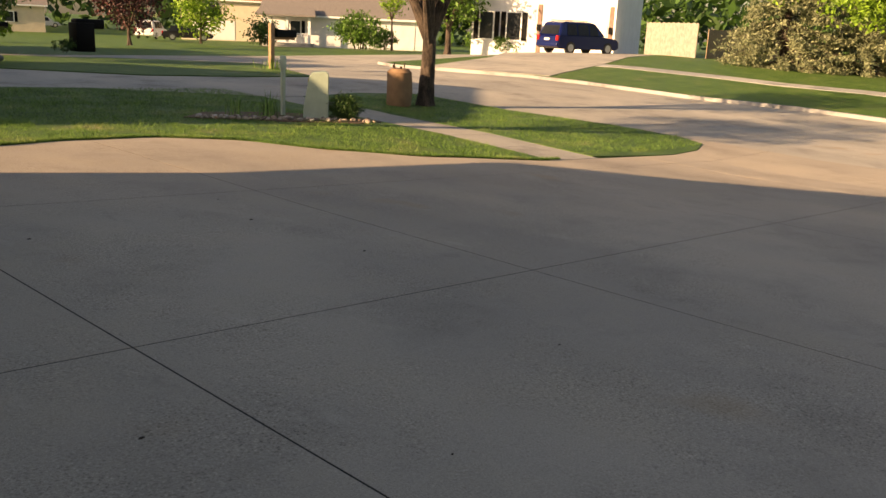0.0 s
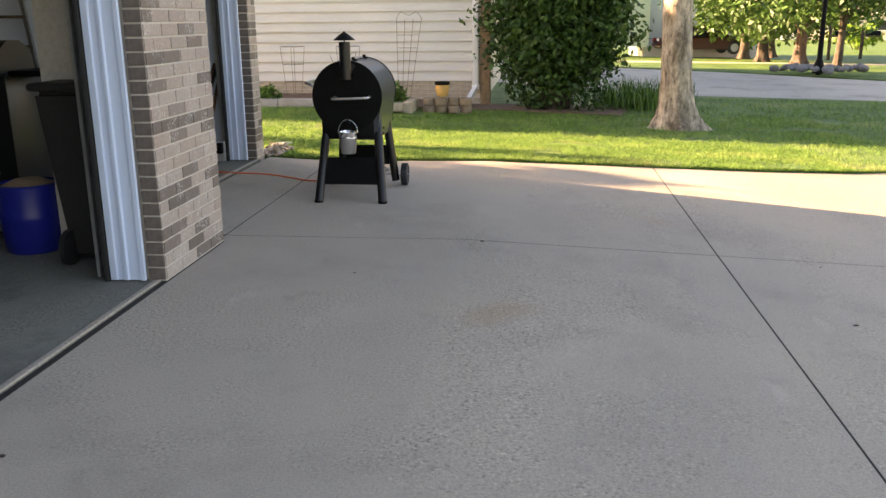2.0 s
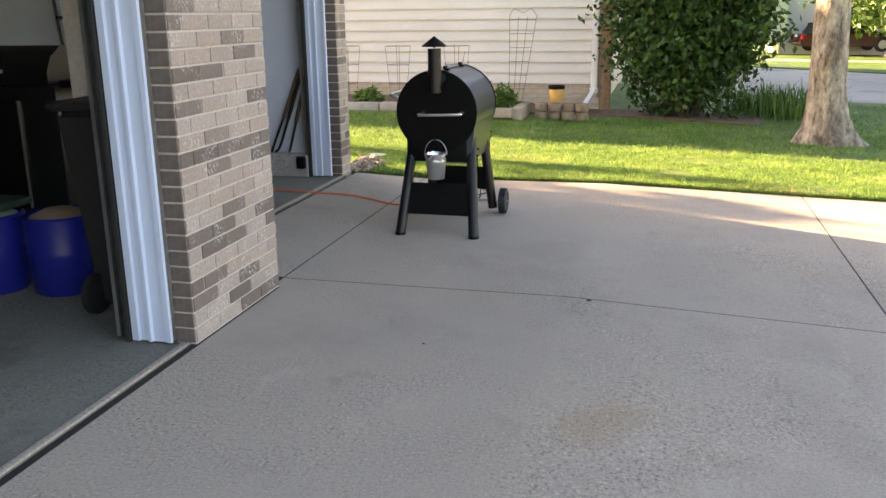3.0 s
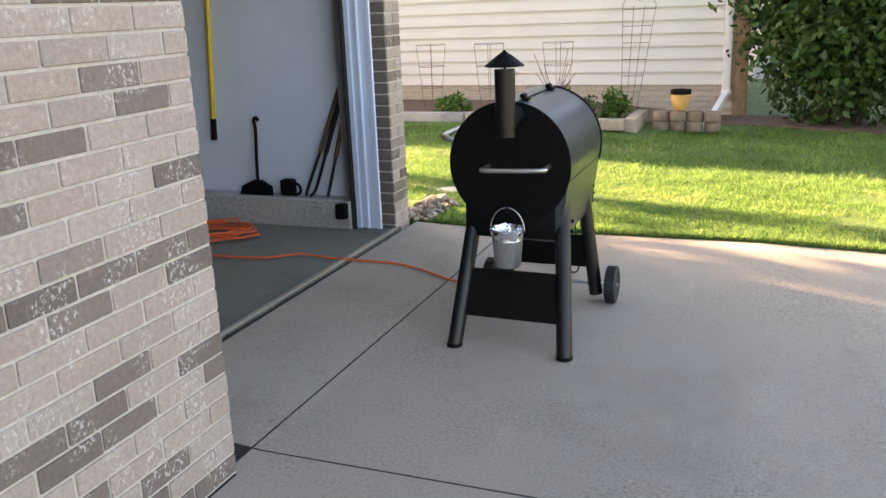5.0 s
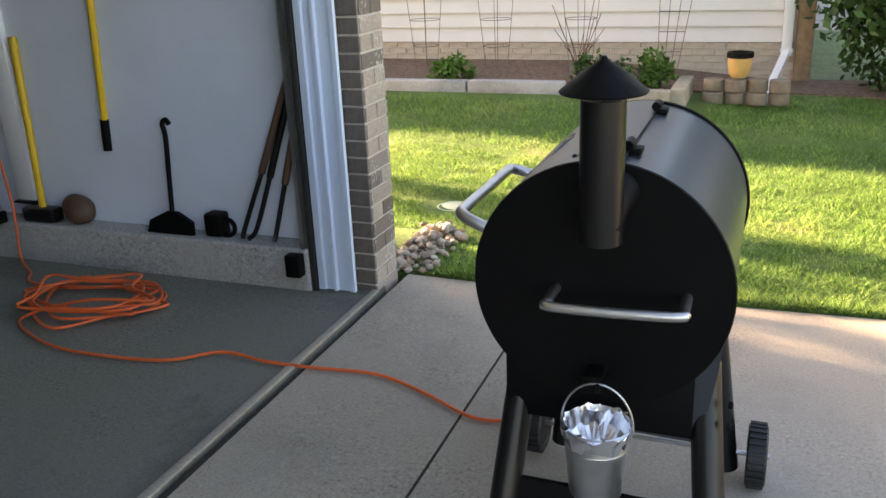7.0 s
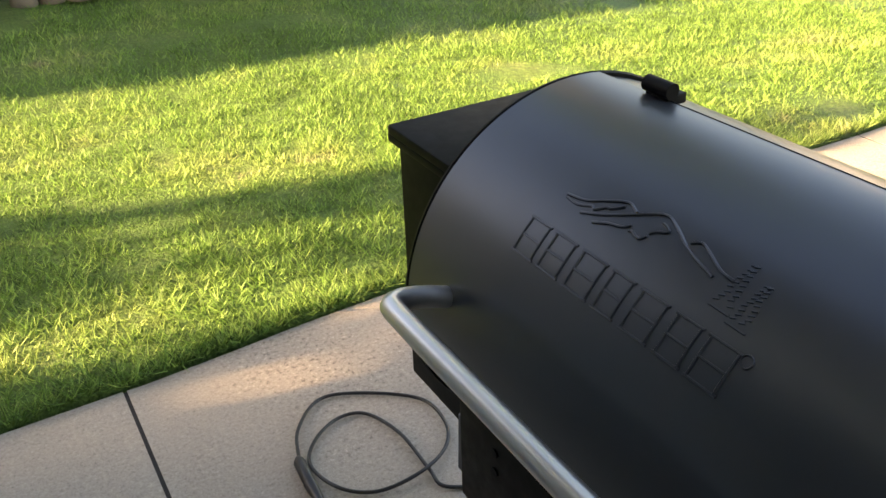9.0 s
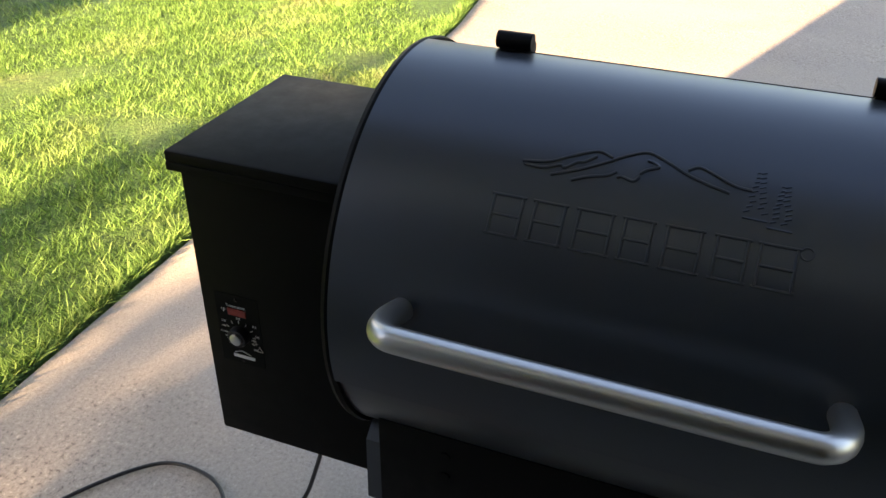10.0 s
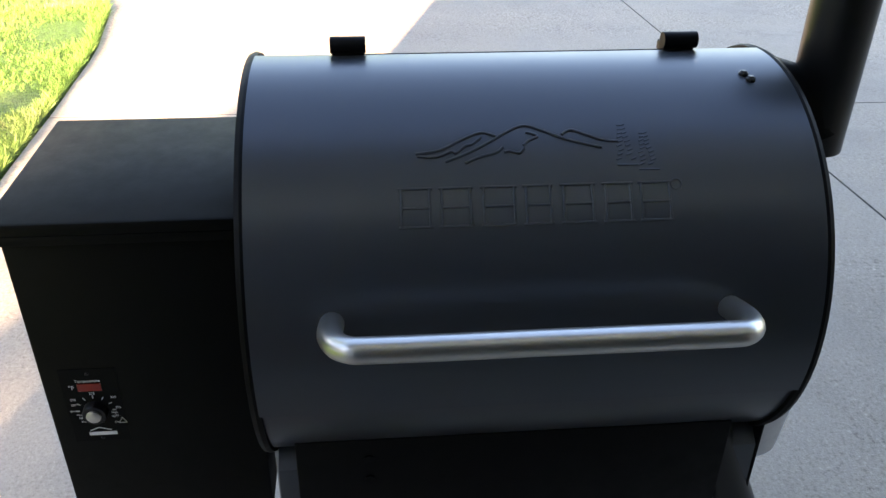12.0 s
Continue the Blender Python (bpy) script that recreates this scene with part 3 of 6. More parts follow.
def on_lid(s, y, lift=0.0):
    """A place on the lid: s metres of arc from the top towards the front."""
    a = s / R
    return Vector((CX - math.sin(a) * (R + lift), y, CZ + math.cos(a) * (R + lift)))


def lid_handle(y0, y1, s, r, name, label):
    a, n = on_lid(s, y0), (on_lid(s, y0, 1) - on_lid(s, y0)).normalized()
    out = Vector((-0.087, 0, 0.030))
    c = on_lid(s, y1)
    pts = [a - out * 0.1, a + out * 0.5, a + out * 0.92 + Vector((0, 0.016, 0)), a + out + Vector((0, 0.055, 0))]
    pts += [a.lerp(c, 0.5) + out, c + out + Vector((0, -0.055, 0)), c + out * 0.92 + Vector((0, -0.016, 0)), c + out * 0.5, c - out * 0.1]
    return part(name, tube(curve_points(pts, 7), r, 16), M["stainless"], lid, label)


lid_handle(2.340, 2.783, R * radians(76), 0.0138, "handle", "brushed stainless steel bar handle")
# bolts on the lid beside the chimney
for s, y in ((0.053, 2.282), (0.065, 2.277)):
    part("bolt", lathe([(0.006, -0.004), (0.006, 0.002), (0.003, 0.005)], on_lid(s, y), 10), M["black_steel"], lid)

# raised emblem: ridge lines of a mountain, two small trees, a row of strokes for the maker's name
def lid_line(pts, r=0.0017):
    return tube([on_lid(s, y, 0.0004) for s, y in pts], r, 6)


def em(px, py):
    """Emblem plan: about a third of a millimetre a unit, to the right and down from the top left corner."""
    return (0.1145 + py * 0.000276, 2.7365 - px * 0.000276)


def smooth2(pts, n=6):
    return [(p.x, p.y) for p in curve_points([(*em(*q), 0) for q in pts], n)]


ridges = [[(183, 193), (280, 178), (360, 138), (450, 100), (510, 118)],
          [(190, 203), (260, 208), (325, 185), (345, 192), (385, 160), (410, 155), (450, 122)],
          [(300, 230), (400, 190), (500, 135), (560, 98), (628, 70), (700, 95), (780, 135), (860, 162), (938, 182)],
          [(380, 238), (440, 212), (505, 195), (535, 172)],
          [(540, 195), (560, 190), (600, 200), (620, 178)],
          [(620, 165), (640, 145), (680, 125), (660, 110), (635, 105)],
          [(782, 118), (800, 105), (825, 98), (880, 120), (950, 150), (1010, 157)]]
for q in ridges:
    part("emblem_line", lid_line(smooth2(q, 4)), M["bronze"], lid)
for tx, ty, th in ((1032, 76, 180), (1118, 118, 160)):
    b = bmesh.new()
    for i in range(9):
        w = 8 + i * 3.6
        for sg in (-1, 1):
            x = tx + sg * w * (0.35 + 0.5 * random.random())
            tube([on_lid(*em(x - 10, ty + i * th / 9 + 4)), on_lid(*em(x + 10, ty + i * th / 9 - 4))], 0.0012, 5, bm=b)
    tube([on_lid(*em(tx - 38, ty + th + 6)), on_lid(*em(tx + 46, ty + th + 8))], 0.0013, 5, bm=b)
    part("emblem_tree", b, M["bronze"], lid)
# the maker's name stands as seven open frames with a cross bar
for xa, xb in ((105, 240), (265, 400), (430, 575), (600, 720), (750, 890), (920, 1045), (1065, 1205)):
    b = bmesh.new()
    ya, yb, ym = 342, 495, 420
    for (ax, ay), (bx, by) in (((xa + 12, ya), (xa + 12, yb)), ((xb - 12, ya), (xb - 12, yb)), ((xa, ya), (xb, ya)), ((xa, yb), (xb, yb)), ((xa + 12, ym), (xb - 12, ym))):
        tube([on_lid(*em(ax + (bx - ax) * k / 4, ay + (by - ay) * k / 4), 0.0004) for k in range(5)], 0.0015, 6, bm=b)
    part("emblem_mark", b, M["bronze"], lid)
part("emblem_ring", lid_line([em(1224 + 22 * math.cos(a), 352 + 22 * math.sin(a)) for a in (6.2832 * k / 16 for k in range(17))], 0.0009), M["bronze"], lid)

# lower body, legs, shelf panels
lb = bmesh.new()
pr = [(-0.14, 0.61), (-0.197, 0.56), (-0.20, 0.455), (0.215, 0.445), (0.240, 0.60), (0.252, 0.70)]
va = [lb.verts.new((CX + px, Y0 + 0.002, pz)) for px, pz in pr]
vb = [lb.verts.new((CX + px, Y1 - 0.01, pz)) for px, pz in pr]
for k in range(6):
    lb.faces.new((va[k], va[(k + 1) % 6], vb[(k + 1) % 6], vb[k]))
lb.faces.new(va), lb.faces.new(vb[::-1])
part("front_skirt", box(CX - 0.210, CX - 0.203, Y0 + 0.05, Y1 - 0.035, 0.43, 0.618, 0.003), M["black_matte"], grill)
part("fire_body", lb, M["bronze"], grill, "satin steel firepot body", smooth=False)
part("end_plate", box(CX - 0.199, CX + 0.199, Y0 - 0.003, Y0 + 0.0005, 0.455, 0.60, 0.001), M["black_matte"], grill)
part("drip_chute", box(CX - 0.02, CX + 0.02, Y0 - 0.06, Y0, 0.56, 0.60, 0.004), M["black_matte"], grill)
LEGS = [((0.306, 2.045, 0.0), (0.342, 2.30, 0.60)), ((0.796, 2.03, 0.0), (0.724, 2.30, 0.60)), ((0.775, 2.79, 0.035), (0.700, 2.78, 0.60)), ((0.312, 2.79, 0.035), (0.366, 2.78, 0.60))]
for p, q in LEGS:
    leg = part("leg", tube([p, q], 0.033, 20), M["black_steel"], grill)
    if p[2] == 0:
        part("foot", lathe([(0.030, 0), (0.0345, 0.002), (0.0345, 0.016), (0.033, 0.018)], (p[0], p[1] + 0.002, 0.0), 18), M["black_matte"], leg)
    else:
        for zz in (0.55, 0.585):
            part("bolt", lathe([(0.007, 0), (0.007, 0.006)], (p[0] - 0.012, 2.75, zz), 8, axis="x"), M["black_matte"], leg)
for zz in (0.50, 0.54):
    part("leg_bolt", lathe([(0.008, 0), (0.008, 0.008), (0.004, 0.010)], (0.778, 2.03 + 0.38 * zz, zz), 8, axis="x"), M["black_matte"], grill)
for (p, q), (p2, q2), za, zb in ((LEGS[0], LEGS[1], 0.13, 0.32), (LEGS[3], LEGS[2], 0.17, 0.33)):
    b = bmesh.new()
    vs = []
    for z in (za, zb):
        for l0, l1 in ((p, q), (p2, q2)):
            s = (z - l0[2]) / (l1[2] - l0[2])
            c = Vector(l0).lerp(Vector(l1), s)
            vs.append(c)
    f = [b.verts.new(v + Vector((0, 0.006, 0))) for v in vs] + [b.verts.new(v - Vector((0, 0.006, 0))) for v in vs]
    for idx in ((0, 1, 3, 2), (4, 6, 7, 5), (0, 2, 6, 4), (1, 5, 7, 3), (2, 3, 7, 6), (0, 4, 5, 1)):
        b.faces.new([f[k] for k in idx])
    part("brace_panel", b, M["black_matte"], grill, smooth=False)
for wx, sx in ((0.852, 1), (0.238, -1)):
    b = bmesh.new()
    wy, wz, wr = 2.785, 0.088, 0.088
    prof = [(0.03, -0.02), (0.062, -0.022), (0.066, -0.026), (0.080, -0.026), (wr - 0.002, -0.020), (wr - 0.002, 0.020), (0.080, 0.026), (0.066, 0.026), (0.062, 0.022), (0.03, 0.02)]
    lathe(prof, (wx, wy, wz), 36, bm=b, axis="x")
    wheel = part("wheel", b, M["rubber"], grill, "grey-black plastic wheel")
    for k in range(28):
        a = 2 * math.pi * k / 28
        c = Vector((wx, wy + math.cos(a) * wr, wz + math.sin(a) * wr))
        t = bmesh.new()
        box(-0.022, 0.022, -0.004, 0.004, -0.0025, 0.0035, bm=t)
        bmesh.ops.transform(t, matrix=Matrix.Translation(c) @ Matrix.Rotation(a - math.pi / 2, 4, "X"), verts=t.verts[:])
        part("tread", t, M["rubber"], wheel, smooth=False)
part("axle", tube([(0.20, 2.785, 0.088), (0.885, 2.785, 0.088)], 0.007, 10), M["galvanized"], grill)

# chimney with its conical cap
SX, SY = 0.528, 2.135
chim = part("chimney", lathe([(0.038, 0.905), (0.0415, 0.905), (0.0415, 1.175), (0.038, 1.175)], (SX, SY, 0), 32), M["black_steel"], grill, "black steel chimney pipe")
part("chimney_cap", lathe([(0.078, 1.186), (0.080, 1.189), (0.04, 1.222), (0.008, 1.243), (0.004, 1.250)], (SX, SY, 0), 32), M["black_matte"], chim, "conical black rain cap")
part("cap_stem", tube([(SX, SY, 1.15), (SX, SY, 1.195)], 0.005, 8), M["black_matte"], chim)
eb = tube(curve_points([(SX + 0.02, Y0 - 0.005, 0.985), (SX + 0.005, SY + 0.02, 0.965), (SX, SY, 0.93)], 5), 0.043, 18)
part("elbow", eb, M["black_matte"], chim)
# end handle
hp = [(0.424, Y0, 0.766), (0.424, Y0 - 0.070, 0.766), (0.442, Y0 - 0.098, 0.764), (0.668, Y0 - 0.098, 0.770), (0.686, Y0 - 0.070, 0.772), (0.686, Y0, 0.772)]
part("end_handle", tube(curve_points(hp, 6), 0.0105, 14), M["stainless"], grill, "stainless steel carry handle")

# hopper with its control panel
hop = part("hopper", box(0.394, 0.680, 2.893, 3.168, 0.408, 0.886, 0.004), M["hopper"], grill, "black steel pellet hopper")
part("hopper_lid", box(0.380, 0.686, 2.890, 3.178, 0.884, 0.901, 0.004), M["hopper"], hop, "flat black hopper lid")
part("lid_lip", box(0.380, 0.385, 2.890, 3.178, 0.872, 0.885, 0.002), M["hopper"], hop)
FX, PY, PZ = 0.3964, 3.108, 0.618
panel = part("control_panel", box(FX - 0.003, FX + 0.002, PY - 0.036, PY + 0.036, PZ - 0.062, PZ + 0.062), M["hopper"], hop, "black dial controller panel")
part("display", box(FX - 0.0045, FX - 0.003, PY - 0.014, PY + 0.016, PZ + 0.026, PZ + 0.038), M["display"], panel, "dark red temperature display", smooth=False)
dial = part("dial", lathe([(0.016, 0), (0.0155, -0.010), (0.0145, -0.012)], (FX - 0.003, PY, PZ - 0.008), 24, axis="x"), M["black_steel"], panel)
part("dial_cap", lathe([(0.0095, -0.0125), (0.0095, -0.0145), (0.008, -0.0155)], (FX - 0.003, PY, PZ - 0.008), 20, axis="x"), M["stainless"], dial, "brushed metal dial cap")
for k in range(9):
    a = radians(-120 + k * 30)
    c = Vector((FX - 0.0036, PY - math.sin(a) * 0.021, PZ - 0.008 + math.cos(a) * 0.021))
    d = Vector((0, -math.sin(a), math.cos(a)))
    part("tick_mark", tube([c, c + d * 0.005], 0.0005, 4), M["mark_white"], panel)


def words(text, y, z, size, parent):
    """Lettering on the panel, facing the garage."""
    cu = bpy.data.curves.new("words", "FONT")
    cu.body, cu.size, cu.extrude, cu.align_x = text, size, 0.0001, "CENTER"
    me = bpy.data.meshes.new_from_object(bpy.data.objects.new("words", cu))
    me.transform(Matrix.Translation((FX - 0.0036, y, z)) @ Matrix.Rotation(radians(-90), 4, "Z") @ Matrix.Rotation(radians(90), 4, "X"))
    me.materials.append(M["mark_white"])
    ob = new("lettering", me)
    ob.parent = parent
    ob.matrix_parent_inverse = parent.matrix_basis.inverted()
    return ob


for text, dy, dz, size in (("Temperature", 0.002, 0.0405, 0.006), ("\u00b0F", 0.024, 0.029, 0.009), ("275", 0.0, 0.0195, 0.005), ("225", 0.026, 0.010, 0.005), ("180", 0.027, 0.001, 0.005),
                           ("325", -0.026, 0.012, 0.005), ("375", -0.029, -0.006, 0.005), ("Smoke", 0.027, -0.009, 0.0045), ("High", -0.023, -0.014, 0.0045), ("Shut", 0.022, -0.016, 0.0045), ("Cycle", 0.019, -0.021, 0.0045), ("OFF", -0.024, -0.020, 0.0045), ("ON", -0.024, -0.031, 0.0045), ("Power", 0.016, -0.028, 0.0045)):
    words(text, PY + dy, PZ + dz, size, panel)
part("maker_mark", box(FX - 0.0042, FX - 0.003, PY - 0.020, PY + 0.016, PZ - 0.051, PZ - 0.046), M["mark_white"], panel, smooth=False)
part("maker_mark", tube([(FX - 0.0036, PY + 0.014, PZ - 0.043), (FX - 0.0036, PY + 0.002, PZ - 0.038), (FX - 0.0036, PY - 0.014, PZ - 0.043)], 0.0006, 4), M["mark_white"], panel)
wt = [(FX - 0.0036, PY - 0.026, PZ - 0.031), (FX - 0.0036, PY - 0.031, PZ - 0.022), (FX - 0.0036, PY - 0.036, PZ - 0.031), (FX - 0.0036, PY - 0.026, PZ - 0.031)]
part("warning_triangle", tube(wt, 0.0005, 4), M["mark_white"], panel)
for zz in (PZ + 0.054, PZ - 0.056):
    part("screw", lathe([(0.0028, 0), (0.002, -0.002)], (FX - 0.003, PY, zz), 10, axis="x"), M["black_steel"], panel)

part("auger_bracket", box(0.375, 0.395, Y1 - 0.02, Y1 + 0.002, 0.30, 0.575, 0.002), M["chute"], grill, "dull grey steel strip")

# grease bucket
bx, by, bz = 0.533, 2.118, 0.362
bucket = thing("grease_bucket", (bx, by, bz), "small galvanized steel bucket lined with foil, hung on the grill", "bucket")
part("pail", lathe([(0.0012, 0.0043), (0.0507, 0.0043), (0.0519, 0), (0.0543, 0.0043), (0.0643, 0.1124), (0.0655, 0.1156), (0.0643, 0.1188), (0.0684, 0.1584), (0.072, 0.1605), (0.0684, 0.1637), (0.0661, 0.1584), (0.0519, 0.0107), (0.0012, 0.0107)], (bx, by, bz), 32), M["galvanized"], bucket)
b = bmesh.new()
rows = []
for i, (rr, hh) in enumerate(((0.067, 0.128), (0.071, 0.144), (0.072, 0.160), (0.064, 0.160), (0.056, 0.125), (0.036, 0.100), (0.009, 0.095))):
    rows.append([b.verts.new((bx + math.cos(a) * (rr + random.uniform(-.003, .003)), by + math.sin(a) * (rr + random.uniform(-.003, .003)), bz + hh + random.uniform(-.009, .009))) for a in (2 * math.pi * k / 34 for k in range(34))])
for r0, r1 in zip(rows, rows[1:]):
    for k in range(34):
        b.faces.new((r0[k], r0[(k + 1) % 34], r1[(k + 1) % 34], r1[k]))
part("foil_liner", b, M["foil"], bucket, "crumpled aluminium foil", smooth=False)
bail = [(bx + math.cos(a) * 0.073, by + 0.0, bz + 0.155 + math.sin(a) * 0.095) for a in (math.pi * k / 16 for k in range(17))]
part("bail", tube(bail, 0.0022, 8), M["galvanized"], bucket, "wire bail handle")
part("hook", tube(curve_points([(bx, Y0, 0.580), (bx, by + 0.01, 0.592), (bx, by - 0.008, 0.612)], 5), 0.005, 8), M["black_matte"], grill)

# ---- plants: how they are made ----
def leaf_mesh(spots, size, mat, name, flat=0.0, aspect=2.0, rnd=None):
    """Many small pointed leaves at the given places, as one mesh."""
    rnd = rnd or random
    verts, faces = [], []
    for p in spots:
        d = Vector((rnd.gauss(0, 1), rnd.gauss(0, 1), rnd.gauss(0, 1) * (1 - flat) - 0.35)).normalized()
        s = d.orthogonal().normalized()
        s = Matrix.Rotation(rnd.uniform(0, 6.28), 3, d) @ s
        L = size * rnd.uniform(0.6, 1.3)
        w = L / aspect / 2
        i = len(verts)
        verts += [p, p + d * L * 0.45 + s * w, p + d * L, p + d * L * 0.45 - s * w]
        faces.append((i, i + 1, i + 2, i + 3))
    me = bpy.data.meshes.new(name)
    me.from_pydata([tuple(v) for v in verts], [], faces)
    me.materials.append(mat)
    return me


def crown_spots(c, rad, clumps, per, spread, rnd):
    """Leaf places in clumps spread over an uneven ellipsoid."""
    out = []
    for _ in range(clumps):
        d = Vector((rnd.gauss(0, 1), rnd.gauss(0, 1), rnd.gauss(0, 1))).normalized()
        q = rnd.random() ** 0.45 * rnd.uniform(0.75, 1.12)
        m = Vector(c) + Vector((d.x * rad[0], d.y * rad[1], d.z * rad[2])) * q
        for _ in range(per):
            out.append(m + Vector((rnd.gauss(0, spread), rnd.gauss(0, spread), rnd.gauss(0, spread * 0.7))))
    return out


def add_mesh(name, me, parent, label=""):
    ob = new(name, me)
    ob.parent = parent
    ob.matrix_parent_inverse = parent.matrix_basis.inverted()
    if label:
        ob["label"] = label
    return ob


def tree(x, y, label, r=0.2, fork=2.2, top=6.0, rad=(2.2, 2.2, 2.0), clumps=140, per=26, leaf=0.14, mat="leaf", bark="bark_dark", seed=1, flare=1.6, limbs=6, low=None, name="tree"):
    rnd = random.Random(seed)
    z = ground_z(x, y)
    t = thing(name, (x, y, z), label, "tree")
    b = bmesh.new()
    pts, rr = [], []
    for i in range(25):
        s = i / 24
        pts.append((x + math.sin(s * 3 + seed) * 0.05 * fork * 0.4, y + math.cos(s * 2.3 + seed) * 0.03 * fork * 0.4, z - 0.05 + s * fork))
        rr.append(r * (1 + (flare - 1) * math.exp(-s * fork / 0.22)) * (1 - 0.22 * s))
    tube(pts, rr, 36, bm=b)
    for v in b.verts:
        a = math.atan2(v.co.y - y, v.co.x - x)
        k = 1 + 0.16 * math.sin(a * 5 + seed) * math.exp(-(v.co.z - z) / 0.2) + 0.10 * noise.noise(Vector((math.cos(a) * 3.5, math.sin(a) * 3.5, v.co.z * 3 + seed)))
        v.co.x, v.co.y = x + (v.co.x - x) * k, y + (v.co.y - y) * k
    part("trunk", b, M[bark], t)
    c = Vector((x, y, z + (low if low is not None else (fork + top) / 2)))
    for i in range(limbs):
        a = 6.283 * i / limbs + rnd.uniform(-.3, .3)
        e = c + Vector((math.cos(a) * rad[0] * 0.7, math.sin(a) * rad[1] * 0.7, rad[2] * rnd.uniform(-0.2, 0.8)))
        p0 = Vector(pts[-1]) - Vector((0, 0, rnd.uniform(0.02, 0.35)))
        m = p0.lerp(e, 0.45) + Vector((0, 0, rad[2] * 0.15))
        lp = curve_points([p0, m, e], 5)
        part("limb", tube(lp, [r * 0.62 * (1 - 0.85 * k / (len(lp) - 1)) for k in range(len(lp))], 8), M[bark], t)
    add_mesh("crown", leaf_mesh(crown_spots(c, rad, clumps, per, min(rad) * 0.14, rnd), leaf, M[mat], "crown", rnd=rnd), t)
    return t


def shrub(x, y, label, rad=(0.4, 0.4, 0.4), clumps=50, per=22, leaf=0.06, mat="leaf", seed=1, lift=0.0, name="shrub", stems=0):
    rnd = random.Random(seed)
    z = ground_z(x, y)
    t = thing(name, (x, y, z), label, "shrub")
    b = bmesh.new()
    for i in range(max(stems, 5)):
        a = rnd.uniform(0, 6.28)
        e = Vector((x + math.cos(a) * rad[0] * 0.6, y + math.sin(a) * rad[1] * 0.6, z + lift + rad[2] * rnd.uniform(0.8, 1.6)))
        s0 = Vector((x + math.cos(a) * rad[0] * 0.15, y + math.sin(a) * rad[1] * 0.15, z - 0.03))
        tube(curve_points([s0, s0.lerp(e, 0.5) + Vector((0, 0, rad[2] * 0.2)), e], 4), [0.035 * rad[2] * (1 - 0.08 * k) for k in range(9)], 6, bm=b)
    part("stem", b, M["bark_dark"], t)
    spots = [p for p in crown_spots((x, y, z + lift + rad[2] * 0.95), rad, clumps, per, min(rad) * 0.15, rnd) if p.z > z + 0.02]
    add_mesh("foliage", leaf_mesh(spots, leaf, M[mat], "foliage", rnd=rnd), t)
    return t


def blades_plant(x, y, label, n=60, length=0.5, spread=0.2, mat="blade", seed=1, name="ornamental_grass"):
    """A clump of long arching blades."""
    rnd = random.Random(seed)
    z = ground_z(x, y)
    t = thing(name, (x, y, z), label, "plant")
    b = bmesh.new()
    for _ in range(n):
        a, L = rnd.uniform(0, 6.28), length * rnd.uniform(0.5, 1.1)
        o = Vector((x + rnd.gauss(0, spread * 0.4), y + rnd.gauss(0, spread * 0.4), z))
        d = Vector((math.cos(a), math.sin(a), 0))
        s = Vector((-d.y, d.x, 0)) * 0.006 * (length / 0.5)
        lean = rnd.uniform(0.15, 0.7)
        pts = [o, o + d * L * lean * 0.35 + Vector((0, 0, L * 0.6)), o + d * L * lean + Vector((0, 0, L * (0.95 - lean * 0.4)))]
        v = [b.verts.new(q) for q in (pts[0] - s, pts[0] + s, pts[1] + s, pts[1] - s, pts[2])]
        b.faces.new(v[:4]), b.faces.new((v[3], v[2], v[4]))
    part("blades", b, M[mat], t, smooth=False)
    return t


def stones(name, label, spots, size, mat, seed, parent_at, category="stones"):
    """A heap of rounded stones; each is a part."""
    rnd = random.Random(seed)
    t = thing(name, parent_at, label, category)
    forms = []
    for k in range(5):
        b = bmesh.new()
        bmesh.ops.create_icosphere(b, subdivisions=2, radius=1)
        for v in b.verts:
            v.co *= 1 + 0.22 * noise.noise(v.co * 1.3 + Vector((k * 7, seed, 0)))
        me = mesh_of(b, "stone", M[mat], True)
        forms.append(me)
    for p in spots:
        o = new("stone", forms[rnd.randrange(5)])
        s = size * rnd.uniform(0.6, 1.3)
        o.matrix_basis = Matrix.Translation(p) @ Euler((rnd.uniform(0, .5), rnd.uniform(0, .5), rnd.uniform(0, 6.28))).to_matrix().to_4x4() @ Matrix.Diagonal((s, s * rnd.uniform(0.6, 0.9), s * rnd.uniform(0.45, 0.7), 1))
        o.parent = t
        o.matrix_parent_inverse = t.matrix_basis.inverted()
    return t


# ---- beside the neighbouring house ----
tree(3.80, 7.75, "large tree with pale grey-brown trunk in the lawn", r=0.215, fork=3.0, top=6.5, rad=(2.2, 2.2, 1.5), clumps=150, per=24, leaf=0.16, bark="bark", seed=3, flare=2.0, low=5.4)
shrub(2.2, 9.7, "tall leafy dark green bush by the house corner", (1.15, 0.95, 1.6), 900, 30, 0.115, "leaf_dark", 5, 0.05, "bush", 11)
blades_plant(3.55, 10.3, "green clump of ornamental grass", 520, 0.6, 0.9, "leaf", seed=4)
bed = tagged(part("planting_bed", sheet([(-8, 8.22), (-0.05, 8.24), (0.05, 9.0), (0.25, 9.05), (1.05, 9.4), (3.2, 8.95), (3.4, 10.2), (-8, 10.18)], 0.03, 0.06, 0.4), M["mulch"], smooth=False),
             "planting bed covered in wood mulch by the house wall", "planting bed", kind="structure")
edging = thing("bed_edging", (-4, 8.0, 0), "pale concrete edging blocks round the planting bed", "edging")
